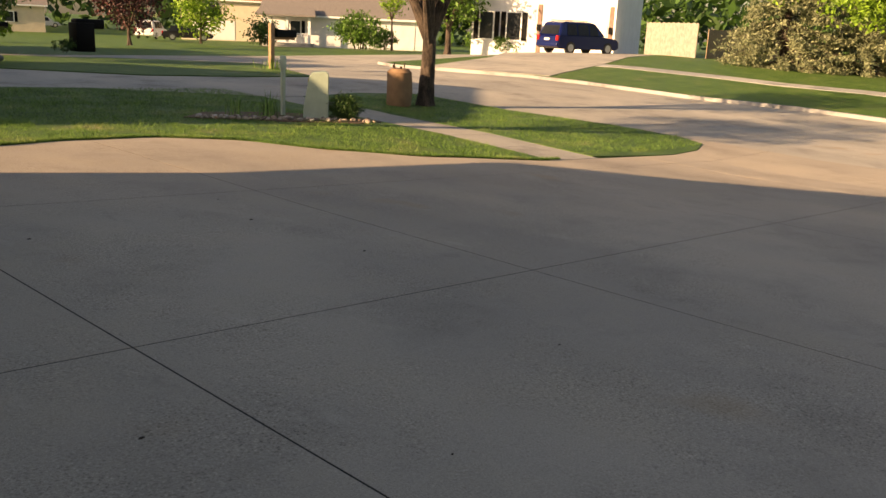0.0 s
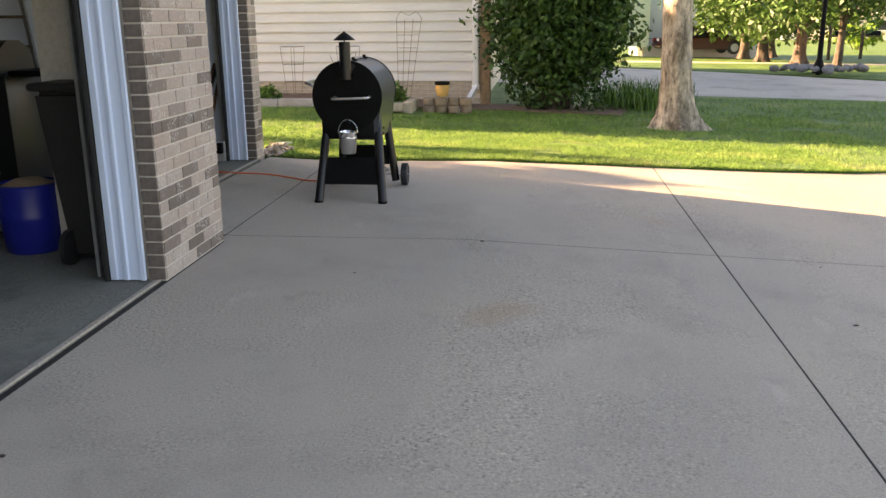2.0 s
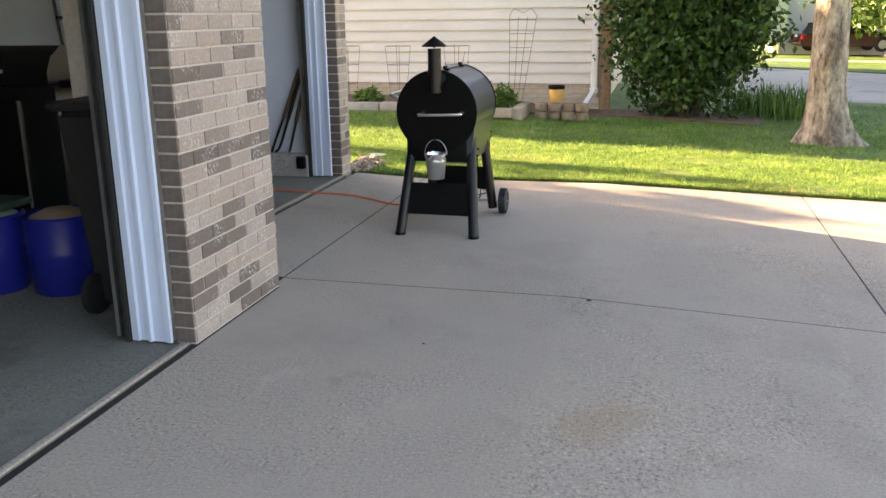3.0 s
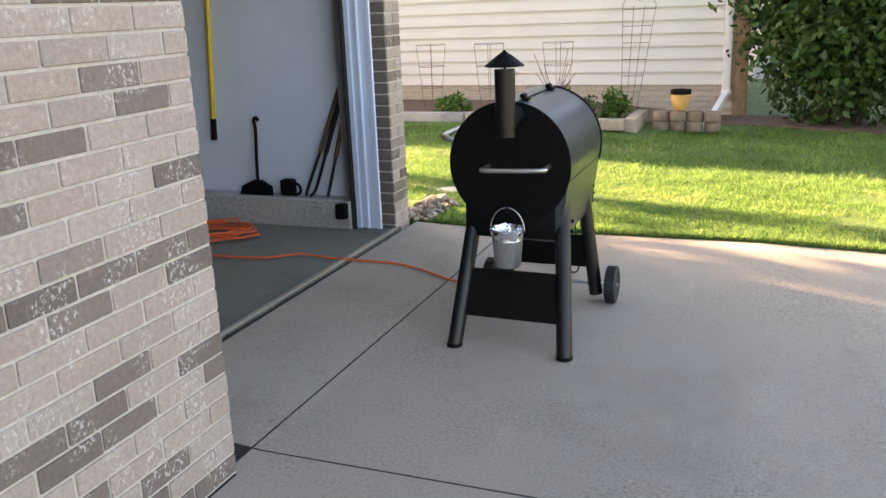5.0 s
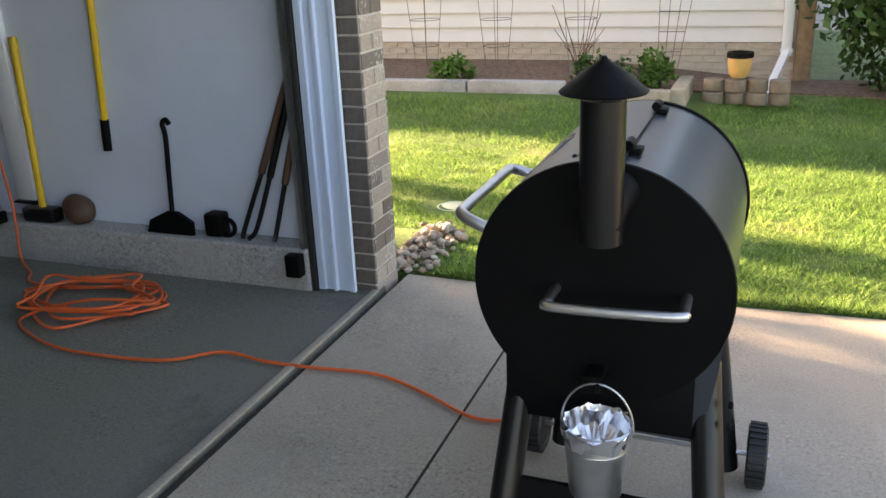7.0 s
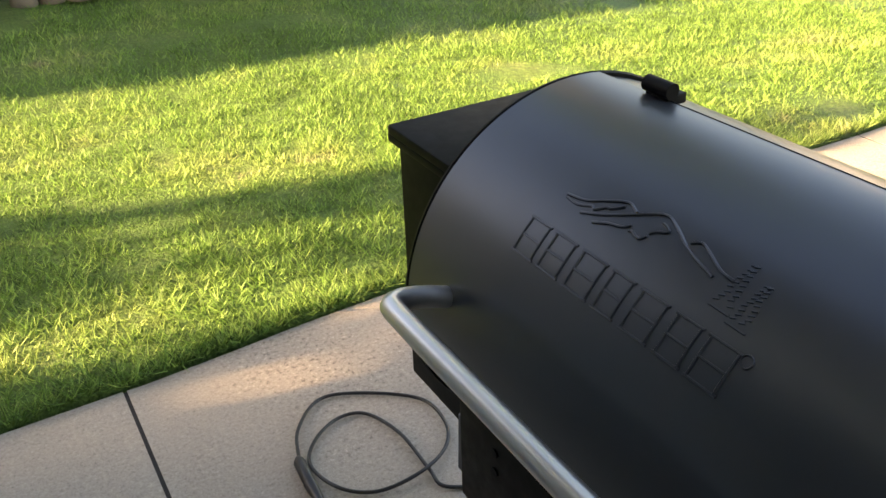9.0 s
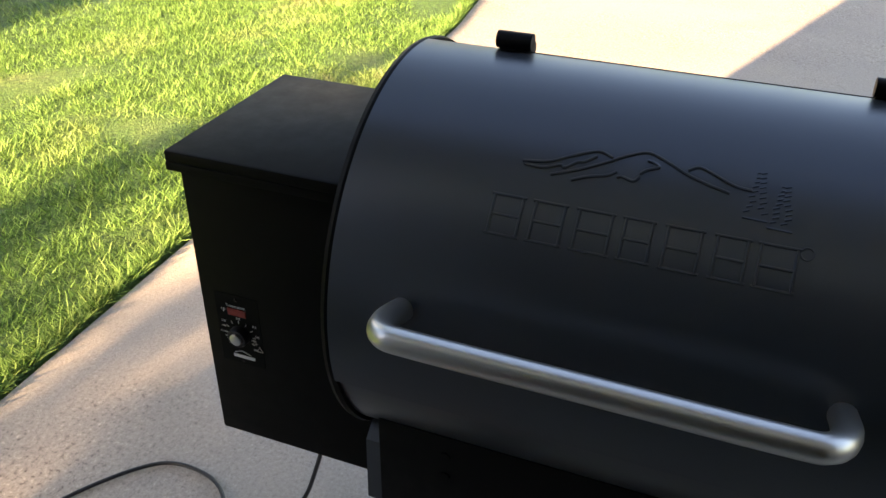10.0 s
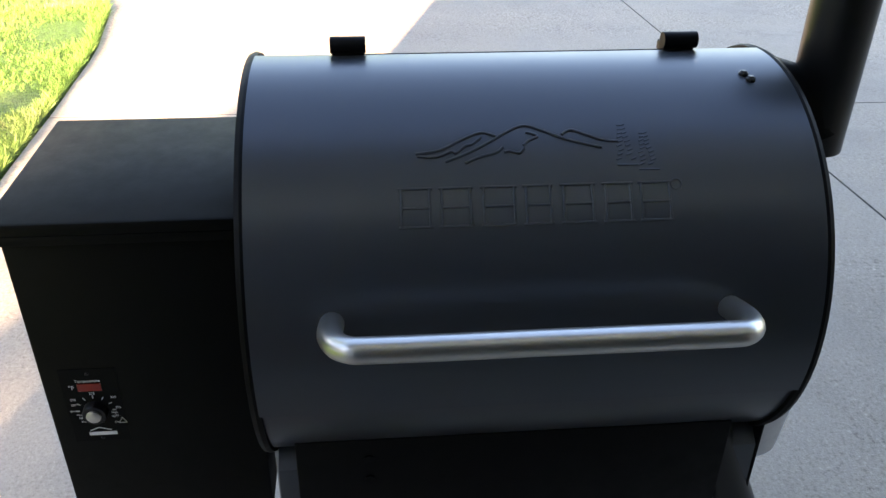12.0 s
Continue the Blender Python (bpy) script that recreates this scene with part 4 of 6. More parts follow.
for i in range(9):
    x1 = 0.0 - i * 0.92
    part("edging_block", box(x1 - 0.90, x1, 8.10 + 0.005 * (i % 3), 8.23, ground_z(x1 - 0.9, 8) - 0.05, ground_z(x1 - 0.45, 8) + 0.115 + 0.006 * (i % 2), 0.012), M["paver"] if i < 1 else M["curb"], edging)
part("edging_block", box(-0.01, 0.12, 8.22, 9.0, -0.08, 0.16, 0.012), M["paver"], edging)
piers = thing("block_pedestal", (0.5, 8.6, 0), "row of stacked round tan concrete blocks", "pedestal")
for i in range(4):
    for k in range(2):
        px = 0.32 + i * 0.185
        part("block", lathe([(0.084, 0), (0.090, 0.008), (0.088, 0.098), (0.082, 0.104)], (px, 8.65 + 0.03 * ((i + k) % 2), -0.03 + k * 0.112), 16), M["brown_block"], piers)
pot = thing("flower_pot", (0.53, 8.6, 0.209), "ochre clay flower pot with a black rim", "flower pot")
part("pot_body", lathe([(0.065, 0), (0.085, 0.03), (0.105, 0.13), (0.10, 0.17), (0.095, 0.17), (0.085, 0.13), (0.01, 0.12)], (0.53, 8.62, 0.209), 24), M["terracotta"], pot)
part("pot_rim", lathe([(0.100, 0.17), (0.112, 0.174), (0.112, 0.218), (0.10, 0.22), (0.095, 0.19), (0.02, 0.185)], (0.53, 8.62, 0.209), 24), M["black_matte"], pot, "black plastic inner pot rim")
ds = thing("downspout", (0.92, 10.1, 0), "white metal downspout with a kicked-out foot", "downspout")
part("pipe", box(0.865, 0.965, 10.06, 10.14, 0.2, 3.82, 0.008), M["white_trim"], ds)
foot = tube([(0.915, 10.10, 0.26), (0.90, 10.02, 0.19), (0.77, 9.24, -0.06)], 0.05, 4)
part("foot", foot, M["white_trim"], ds, smooth=False)
part("clamp", box(0.855, 0.975, 10.05, 10.15, 0.24, 0.27), M["white_trim"], ds, smooth=False)
tagged(part("splash_block", box(0.58, 0.90, 8.75, 9.25, -0.12, -0.04, 0.012), M["utility"]), "grey-green plastic splash block under the downspout", "splash block")
fb = thing("foundation_bricks", (-5, 10.2, 0), "tan brick base of the neighbouring house", "brick base", kind="structure")
nb_me = mesh_of(box(-0.105, 0.105, -0.012, 0.012, -0.030, 0.030, 0.003), "brick", M["base_brick"], False)
part("mortar_bed", box(-6, NX - 0.02, NY - 0.002, NY + 0.02, -0.3, 0.33), M["mortar"], fb, smooth=False)
for row in range(6):
    for i in range(26):
        o = new("brick", nb_me)
        o.location = (NX - 0.14 - i * 0.22 - (row % 2) * 0.11, NY - 0.006, 0.295 - row * 0.07)
        o.parent = fb
        o.matrix_parent_inverse = fb.matrix_basis.inverted()


def cage(x, y, h, r0, r1, rings, label):
    g = ground_z(x, y)
    t = thing("tomato_cage", (x, y, g + 0.03), label, "plant support", "wire plant supports")
    for i in range(4):
        a = math.pi / 2 * i + 0.4
        part("wire_leg", tube([(x + math.cos(a) * r0, y + math.sin(a) * r0, g), (x + math.cos(a) * r1, y + math.sin(a) * r1, g + h)], 0.0035, 5), M["wire"], t)
    for k in range(rings):
        s = (k + 1) / rings
        rr = r0 + (r1 - r0) * s
        part("wire_ring", tube([(x + math.cos(a) * rr, y + math.sin(a) * rr, g + h * s) for a in (6.2832 * q / 16 for q in range(17))], 0.0035, 5), M["wire"], t)
    return t


for x in (-3.75, -2.75, -1.95, -1.05):
    cage(x, 9.45, 0.82, 0.11, 0.19, 3, "rusty wire tomato cage standing in the bed")
trel = thing("wire_trellis", (-0.2, 9.7, 0.03), "tall narrow wire trellis against the siding", "trellis")
for i in range(4):
    s = (i - 1.5) / 1.5
    part("wire_rod", tube([(-0.22 + s * 0.09, 9.75, 0.0), (-0.12 + s * 0.20, 9.78, 1.32)], 0.004, 5), M["wire"], trel)
for k in range(6):
    z = 0.28 + k * 0.20
    w = 0.09 + 0.11 * z / 1.32
    part("wire_bar", tube([(-0.22 + 0.10 * z / 1.32 - w, 9.75, z), (-0.22 + 0.10 * z / 1.32 + w, 9.75, z)], 0.004, 5), M["wire"], trel)
part("wire_scroll", tube(curve_points([(-0.33, 9.78, 1.32), (-0.25, 9.78, 1.43), (-0.12, 9.78, 1.38), (0.0, 9.78, 1.43), (0.09, 9.78, 1.32)], 6), 0.004, 5), M["wire"], trel)
shrub(-2.2, 8.75, "low green leafy plant in the mulch bed", (0.26, 0.22, 0.15), 34, 20, 0.07, "leaf", 21, name="garden_plant")
shrub(-3.3, 8.8, "low green leafy plant in the mulch bed", (0.2, 0.2, 0.12), 24, 18, 0.06, "leaf_dark", 25, name="garden_plant")
shrub(-0.75, 8.7, "low spreading green plant in the mulch bed", (0.3, 0.22, 0.16), 40, 20, 0.06, "leaf_dark", 22, name="garden_plant")
shrub(-0.25, 8.9, "low spreading green plant in the mulch bed", (0.3, 0.22, 0.2), 44, 20, 0.06, "leaf", 23, name="garden_plant")
tw = thing("bare_shrub", (-1.0, 9.1, 0.03), "leafless reddish twiggy shrub by the wall", "shrub")
rn = random.Random(8)
for i in range(14):
    a = rn.uniform(0, 6.28)
    e = Vector((-1.0 + math.cos(a) * rn.uniform(0.1, 0.35), 9.1 + math.sin(a) * 0.2, rn.uniform(0.4, 0.85)))
    part("twig", tube(curve_points([(-1.0, 9.1, 0.0), (-1.0 + math.cos(a) * 0.06, 9.1, 0.3), e], 4), 0.004, 5), M["wood_red"], tw)
stones("corner_stones", "heap of pale rounded landscape stones at the garage corner",
       [Vector((-0.78 + rn.random() ** 1.3 * (0.24 - 0.14 * k / 260), 3.90 + 0.58 * rn.random() ** 1.1, 0.060 + 0.045 * rn.random() * (k > 120))) for k in range(230)], 0.023, "stone", 2, (-0.5, 4.2, 0))
tagged(part("drain_cover", lathe([(0.10, -0.03), (0.105, 0.028), (0.09, 0.034), (0.085, 0.030), (0.001, 0.032)], (-0.82, 4.96, 0.0), 28), M["utility"]), "round pale green plastic drain cover in the grass", "drain cover")
tagged(part("bare_patch", lathe([(0.15, 0.005), (0.12, 0.018), (0.01, 0.020)], (-0.55, 5.05, 0.0), 18), M["mulch"]), "bare brown soil patch in the lawn", "soil", kind="structure")

# ---- by the sidewalk ----
ux, uy = 11.35, 6.85
uz = ground_z(ux, uy)
ut = thing("utility_pedestal", (ux, uy, uz), "pale green metal utility pedestal with a slanted face", "utility box")
b = bmesh.new()
pr = [(-0.25, 0.0), (0.21, 0.0), (0.21, 0.84), (0.16, 0.88), (-0.08, 0.86), (-0.14, 0.78), (-0.24, 0.25)]
rot = Matrix.Translation((ux, uy, uz)) @ Matrix.Rotation(radians(-38), 4, "Z")
va = [b.verts.new(rot @ Vector((px, -0.2, pz))) for px, pz in pr]
vb = [b.verts.new(rot @ Vector((px, 0.2, pz))) for px, pz in pr]
for k in range(len(pr)):
    b.faces.new((va[k], va[(k + 1) % len(pr)], vb[(k + 1) % len(pr)], vb[k]))
b.faces.new(va), b.faces.new(vb[::-1])
bmesh.ops.bevel(b, geom=b.edges[:], offset=0.012, segments=2, affect="EDGES")
part("housing", b, M["utility"], ut)
part("warning_label", box(-0.262, -0.255, -0.12, 0.12, 0.62, 0.70), M["yellow"], ut, "yellow warning label", smooth=False).matrix_basis = rot @ Matrix.Rotation(radians(13), 4, "Y") @ Matrix.Translation((-0.06 + 0.005, 0, 0.0))
ut.children[-1].matrix_parent_inverse = Matrix.Translation((-ux, -uy, -uz))
mk = thing("marker_post", (10.95, 7.35, ground_z(11, 7.4)), "slim green utility marker post", "post")
part("post", tube([(10.95, 7.35, ground_z(11, 7.4) - .05), (10.95, 7.35, ground_z(11, 7.4) + 0.98)], 0.045, 4), M["utility"], mk, smooth=False)
part("post_head", lathe([(0.055, 0), (0.062, 0.02), (0.062, 0.22), (0.045, 0.25)], (10.95, 7.35, ground_z(11, 7.4) + 0.86), 12), M["utility"], mk)
shrub(11.75, 6.5, "round dark clipped shrub beside the utility pedestal", (0.34, 0.34, 0.25), 320, 30, 0.03, "leaf_dark", 31)
tagged(part("flower_bed", sheet([(8.8, 7.2), (10.2, 6.4), (11.6, 5.9), (12.3, 6.1), (12.2, 7.0), (11.2, 7.8), (9.6, 7.9)], 0.03, 0.04, 0.4), M["mulch"], smooth=False), "small mulch bed round the utility pedestal", "planting bed", kind="structure")
stones("bed_stones", "pale stones edging the small flower bed", [Vector((x, y, ground_z(x, y) + 0.05)) for x, y in ((9.0 + 3.1 * s + rn.uniform(-.15, .15), 7.0 - 0.95 * s + rn.uniform(-.2, .25)) for s in (k / 110 for k in range(110)))], 0.05, "stone", 5, (10.4, 6.6, -0.3))
for k, (x, y) in enumerate(((9.8, 7.2), (10.3, 6.95), (10.55, 7.25))):
    blades_plant(x, y, "daylily clump with long green leaves", 26, 0.55, 0.2, seed=40 + k, name="daylily")
px_, py_ = 15.35, 8.85
pz_ = ground_z(px_, py_)
bag = thing("yard_waste_bag", (px_, py_, pz_), "tall brown paper yard waste bag full of twigs", "paper bag")
b = lathe([(0.27, 0.0), (0.29, 0.03), (0.30, 0.3), (0.295, 0.6), (0.29, 0.78), (0.2, 0.86), (0.05, 0.84)], (px_, py_, pz_), 20)
for v in b.verts:
    v.co += Vector((noise.noise(v.co * 4), noise.noise(v.co * 4 + Vector((5, 0, 0))), 0)) * 0.035
part("bag", b, M["paper"], bag)
for i in range(8):
    a = rn.uniform(0, 6.28)
    part("twig", tube([(px_ + math.cos(a) * 0.1, py_ + math.sin(a) * 0.1, pz_ + 0.75), (px_ + math.cos(a) * 0.17, py_ + math.sin(a) * 0.17, pz_ + rn.uniform(0.9, 1.02))], 0.015, 5), M["bark_dark"], bag)
tree(16.1, 8.7, "street tree with dark forked trunk in the grass strip", r=0.19, fork=1.75, top=6.0, rad=(2.6, 2.6, 1.7), clumps=150, per=24, leaf=0.17, seed=12, flare=1.35, limbs=9, low=4.2)

# ---- far side: mailboxes, lamp, trees ----
def mailbox(x, y, label, h=1.25, s=1.0, mat="wood"):
    z = ground_z(x, y)
    t = thing("mailbox", (x, y, z), label, "mailbox")
    part("post", box(x - 0.06 * s, x + 0.06 * s, y - 0.06 * s, y + 0.06 * s, z - 0.1, z + h * 1.2, 0.01), M[mat], t)
    part("arm", box(x - 0.05, x + 0.75 * s, y - 0.05, y + 0.05, z + h - 0.28, z + h - 0.2, 0.008), M[mat], t)
    b = bmesh.new()
    pr = [(-0.1, 0), (0.1, 0), (0.1, 0.13), (0.06, 0.2), (-0.06, 0.2), (-0.1, 0.13)]
    va = [b.verts.new((x + 0.12 * s, y + a * s, z + h - 0.2 + c * s)) for a, c in pr]
    vb = [b.verts.new((x + 0.75 * s, y + a * s, z + h - 0.2 + c * s)) for a, c in pr]
    for k in range(6):
        b.faces.new((va[k], va[(k + 1) % 6], vb[(k + 1) % 6], vb[k]))
    b.faces.new(va), b.faces.new(vb[::-1])
    part("box", b, M["black_matte"], t, "black metal letter box")
    return t


mailbox(18.6, 18.5, "black mailbox on a weathered wooden post", 1.25, 1.25)
blades_plant(18.5, 18.2, "green plants round a mailbox post", 60, 0.5, 0.6, seed=51, name="post_plants")
mailbox(16.9, 38.7, "black mailbox on a dark post", 1.2, 1.0, "bark_dark")
mailbox(15.2, 37.9, "black mailbox on a dark post", 1.2, 1.0, "bark_dark")
bx_, by_ = 18.7, 33.0
pier = thing("mailbox_pier", (bx_, by_, -0.45), "dark masonry mailbox pier with an overhanging top", "mailbox pier")
part("pier", box(bx_ - 0.42, bx_ + 0.42, by_ - 0.4, by_ + 0.4, -0.5, 0.75, 0.03), M["black_matte"], pier)
part("letter_box", box(bx_ - 0.35, bx_ + 0.95, by_ - 0.3, by_ + 0.3, 0.50, 0.92, 0.08), M["black_matte"], pier)
shrub(17.8, 32.8, "low dark round shrub at the pier", (0.55, 0.5, 0.3), 40, 20, 0.09, "leaf_dark", 33)
lx, ly = 9.1, 19.2
lp = thing("lamp_post", (lx, ly, -0.15), "tall black metal lamp post in a stone ring", "lamp post")
part("pole", tube([(lx, ly, -0.2), (lx, ly, 3.6)], [0.07, 0.05], 12), M["black_matte"], lp)
part("base", lathe([(0.16, 0), (0.13, 0.2), (0.08, 0.35)], (lx, ly, -0.14), 14), M["black_matte"], lp)
part("lantern", lathe([(0.1, 3.5), (0.16, 3.75), (0.17, 3.8), (0.02, 3.95)], (lx, ly, 0), 8), M["black_matte"], lp)
stones("lamp_stones", "grey boulders ringing the lamp post", [Vector((lx + math.cos(a) * rn.uniform(0.3, 1.2), ly + math.sin(a) * rn.uniform(0.3, 1.0), 0.0)) for a in (0.22 * k for k in range(40))], 0.13, "boulder", 9, (lx, ly, -0.1))
tree(11.5, 29.3, "leafy shade tree on the corner lawn", r=0.22, fork=1.5, top=5.5, rad=(3.0, 3.0, 1.9), clumps=330, per=24, leaf=0.26, mat="leaf_dark", seed=61, low=2.75)
tree(11.2, 24.2, "slender shade tree on the corner lawn", r=0.12, fork=1.8, top=5.0, rad=(2.3, 2.3, 1.4), clumps=220, per=22, leaf=0.22, mat="leaf_dark", seed=62, low=2.7)
tree(11.1, 36.5, "leafy shade tree beyond the corner lawn", r=0.2, fork=1.6, top=5.5, rad=(3.2, 3.0, 2.0), clumps=300, per=22, leaf=0.28, mat="leaf_dark", seed=63, low=2.7)
tree(10.9, 32.5, "leafy shade tree beyond the neighbour's driveway", r=0.2, fork=1.9, top=6, rad=(3.0, 2.6, 1.9), clumps=300, per=22, leaf=0.27, mat="leaf_dark", seed=64, low=2.8)
tree(13.0, 39.5, "leafy shade tree beyond the road", r=0.2, fork=2.0, top=6, rad=(3.6, 3, 2.2), clumps=300, per=22, leaf=0.32, mat="leaf_dark", seed=65, low=3.0)
tree(29.4, 49.8, "purple-leaved tree beyond the road", r=0.12, fork=1.2, top=5, rad=(2.5, 2.5, 2.2), clumps=140, per=20, leaf=0.26, mat="leaf_red", seed=66, low=2.9)
tree(41, 60.2, "small bright green tree in a front yard", r=0.1, fork=1.3, top=4.6, rad=(2.5, 2.5, 2.2), clumps=130, per=20, leaf=0.32, mat="leaf_lime", seed=67, low=2.6)
shrub(23.0, 57, "light green willow-like shrub", (1.6, 1.4, 0.9), 80, 20, 0.26, "leaf_lime", 68)
shrub(48.6, 48.7, "round green shrub before the white house", (2.3, 2.0, 1.5), 150, 22, 0.26, "leaf", 69)
shrub(52.0, 49.5, "low green shrub before the white house", (1.2, 1.2, 0.9), 70, 20, 0.2, "leaf", 70)
tree(50.8, 47.2, "thin young tree before the white house", r=0.09, fork=2.6, top=5, rad=(1.2, 1.2, 1.1), clumps=60, per=18, leaf=0.2, mat="leaf_lime", seed=71, low=3.8)
shrub(46.0, 58.5, "round green shrub by the house drive", (1.6, 1.6, 1.3), 100, 20, 0.24, "leaf_dark", 72)
shrub(47.5, 34.5, "clipped rounded evergreen by the white house", (1.3, 1.2, 1.0), 110, 20, 0.18, "leaf", 73)
shrub(47.6, 33.0, "tall upright evergreen by the white house", (0.9, 0.9, 1.7), 130, 20, 0.18, "leaf_dark", 74)
shrub(47.0, 31.6, "low rounded shrubs by the white house", (1.6, 1.0, 0.7), 100, 20, 0.18, "leaf", 75)
tree(43, 33.5, "leafy green tree between the houses", r=0.2, fork=2.0, top=6, rad=(2.6, 2.6, 2.2), clumps=140, per=20, leaf=0.3, mat="leaf", seed=76, low=3.8)


def spruce(x, y, label, h, r, seed):
    rnd = random.Random(seed)
    z = ground_z(x, y)
    t = thing("spruce_tree", (x, y, z), label, "tree")
    part("trunk", tube([(x, y, z - 0.1), (x, y, z + h)], [0.2, 0.02], 10), M["bark_dark"], t)
    b = bmesh.new()
    spots = []
    for k in range(300):
        q = rnd.random() ** 1.3
        zz = z + 0.25 + q * h * 0.95
        a = rnd.uniform(0, 6.28)
        L = r * (1 - q) ** 0.8 * rnd.uniform(0.75, 1.15)
        e = Vector((x + math.cos(a) * L, y + math.sin(a) * L, zz - 0.22 * L))
        tube([(x, y, zz), e], [0.02, 0.006], 4, bm=b)
        for m in range(120):
            s = rnd.uniform(0.3, 1.02)
            spots.append(Vector((x, y, zz)).lerp(e, s) + Vector((rnd.gauss(0, .09), rnd.gauss(0, .09), rnd.gauss(0, .06) - 0.04)))
    part("boughs", b, M["bark_dark"], t)
    add_mesh("needles", leaf_mesh(spots, 0.19, M["needle"], "needles", aspect=3.0, rnd=rnd), t)
    return t


spruce(42.0, 11.0, "old spruce with tan drooping boughs on the lawn", 6.5, 3.3, 81)
spruce(44.5, 8.0, "old spruce with tan drooping boughs on the lawn", 7.0, 3.2, 82)
tree(38.0, 4.2, "bright lime-green tree before the spruces", r=0.16, fork=2.8, top=6, rad=(3.4, 5.2, 2.2), clumps=520, per=24, leaf=0.24, mat="leaf_lime", seed=83, low=4.1)

# trees out of view, added to break the low sun on lawn and drive
tree(-12.5, 8.2, "unseen tree added to cast a thin shade band on the lawn", r=0.16, fork=2.2, top=6.0, rad=(1.4, 0.3, 0.8), clumps=18, per=16, leaf=0.18, seed=91, low=4.5)
tree(-12.5, 6.98, "unseen tree added to cast dappled shade on the drive", r=0.14, fork=1.8, top=5.0, rad=(1.7, 0.5, 1.0), clumps=96, per=18, leaf=0.2, seed=92, low=4.15)

# ---- houses and cars in the distance ----
def house(x, y, yaw, label, w, d, h, wall, roof, pitch=0.42, windows=(), garage_doors=(), door=None, over=0.4):
    """A house whose front lies along its own x axis at y = 0 and faces -y; x, y is the middle of the front."""
    z = ground_z(x, y)
    t = thing("house", (x, y, z), label, "house")
    R_ = Matrix.Translation((x, y, z)) @ Matrix.Rotation(radians(yaw), 4, "Z")

    def put(name, b, mat, parent=t, lab=""):
        bmesh.ops.transform(b, matrix=R_, verts=b.verts[:])
        return part(name, b, M[mat], parent, lab, smooth=False)
    put("wall", box(-w / 2, w / 2, 0, d, -1.2, h), wall)
    rb_ = bmesh.new()
    ze = h - 0.1
    zr = h + (d / 2 + over) * pitch
    for s in (0, 1):
        ya = -over if s == 0 else d + over
        q = [(-w / 2 - over, ya, ze), (w / 2 + over, ya, ze), (w / 2 + over, d / 2, zr), (-w / 2 - over, d / 2, zr)]
        lo = [rb_.verts.new(v) for v in q]
        hi = [rb_.verts.new((v[0], v[1], v[2] + 0.18)) for v in q]
        rb_.faces.new(lo), rb_.faces.new(hi[::-1])
        for k in range(4):
            rb_.faces.new((lo[k], lo[(k + 1) % 4], hi[(k + 1) % 4], hi[k]))
    put("roof", rb_, roof)
    gb_ = bmesh.new()
    for xa in (-w / 2, w / 2):
        gb_.faces.new([gb_.verts.new(v) for v in ((xa, 0, h), (xa, d, h), (xa, d / 2, h + d / 2 * pitch))])
    put("gable", gb_, wall)
    put("gutter", box(-w / 2 - over, w / 2 + over, -over - 0.1, -over, ze - 0.05, ze + 0.12), "white_trim")
    for wx, wz, ww, wh in windows:
        f = put("window", box(wx - ww / 2 - 0.1, wx + ww / 2 + 0.1, -0.06, 0.02, wz - 0.1, wz + wh + 0.1), "white_trim")
        put("pane", box(wx - ww / 2, wx + ww / 2, -0.075, -0.062, wz, wz + wh), "window", f)
        for sx in (-1, 1):
            put("shutter", box(wx + sx * (ww / 2 + 0.28) - 0.16, wx + sx * (ww / 2 + 0.28) + 0.16, -0.07, -0.01, wz - 0.05, wz + wh + 0.05), "black_matte", f)
    for gx, gw in garage_doors:
        g = put("garage_door", box(gx - gw / 2, gx + gw / 2, -0.02, 0.03, -0.1, 2.15), "siding_white")
        for k in range(4):
            put("panel", box(gx - gw / 2 + 0.04, gx + gw / 2 - 0.04, -0.05, -0.022, 0.03 + k * 0.53, 0.52 + k * 0.53), "siding_white", g)
    if door:
        put("front_door", box(door - 0.5, door + 0.5, -0.05, 0.02, 0.1, 2.15), "white_trim")
    return t, put


h1, put1 = house(54.5, 57.5, -42, "white ranch house with a columned porch and grey roof", 15, 9, 2.65, "siding_white", "shingle", windows=((-4.6, 0.9, 0.9, 1.2),), door=-6.0, garage_doors=((4.0, 5.0),))
for cx_ in (-7.2, -5.2, -3.2):
    put1("porch_post", box(cx_ - 0.12, cx_ + 0.12, -1.7, -1.46, -0.3, 2.5), "white_trim", h1)
for k in range(16):
    rx = -7.0 + k * 0.24
    put1("baluster", box(rx - 0.03, rx + 0.03, -1.6, -1.54, 0.15, 1.0), "white_trim", h1)
put1("porch_rail", box(-7.2, -3.2, -1.62, -1.52, 0.98, 1.05), "white_trim", h1)
put1("porch_floor", box(-7.5, -2.9, -1.8, 0, -1.0, 0.14), "curb", h1)
pb = bmesh.new()
q = [(-8.0, -2.2, 2.5), (-2.6, -2.2, 2.5), (-2.9, 0.0, 3.3), (-7.6, 0.0, 3.3)]
lo = [pb.verts.new(v) for v in q]
hi = [pb.verts.new((v[0], v[1], v[2] + 0.15)) for v in q]
pb.faces.new(lo), pb.faces.new(hi[::-1])
for k in range(4):
    pb.faces.new((lo[k], lo[(k + 1) % 4], hi[(k + 1) % 4], hi[k]))
put1("porch_roof", pb, "shingle", h1)
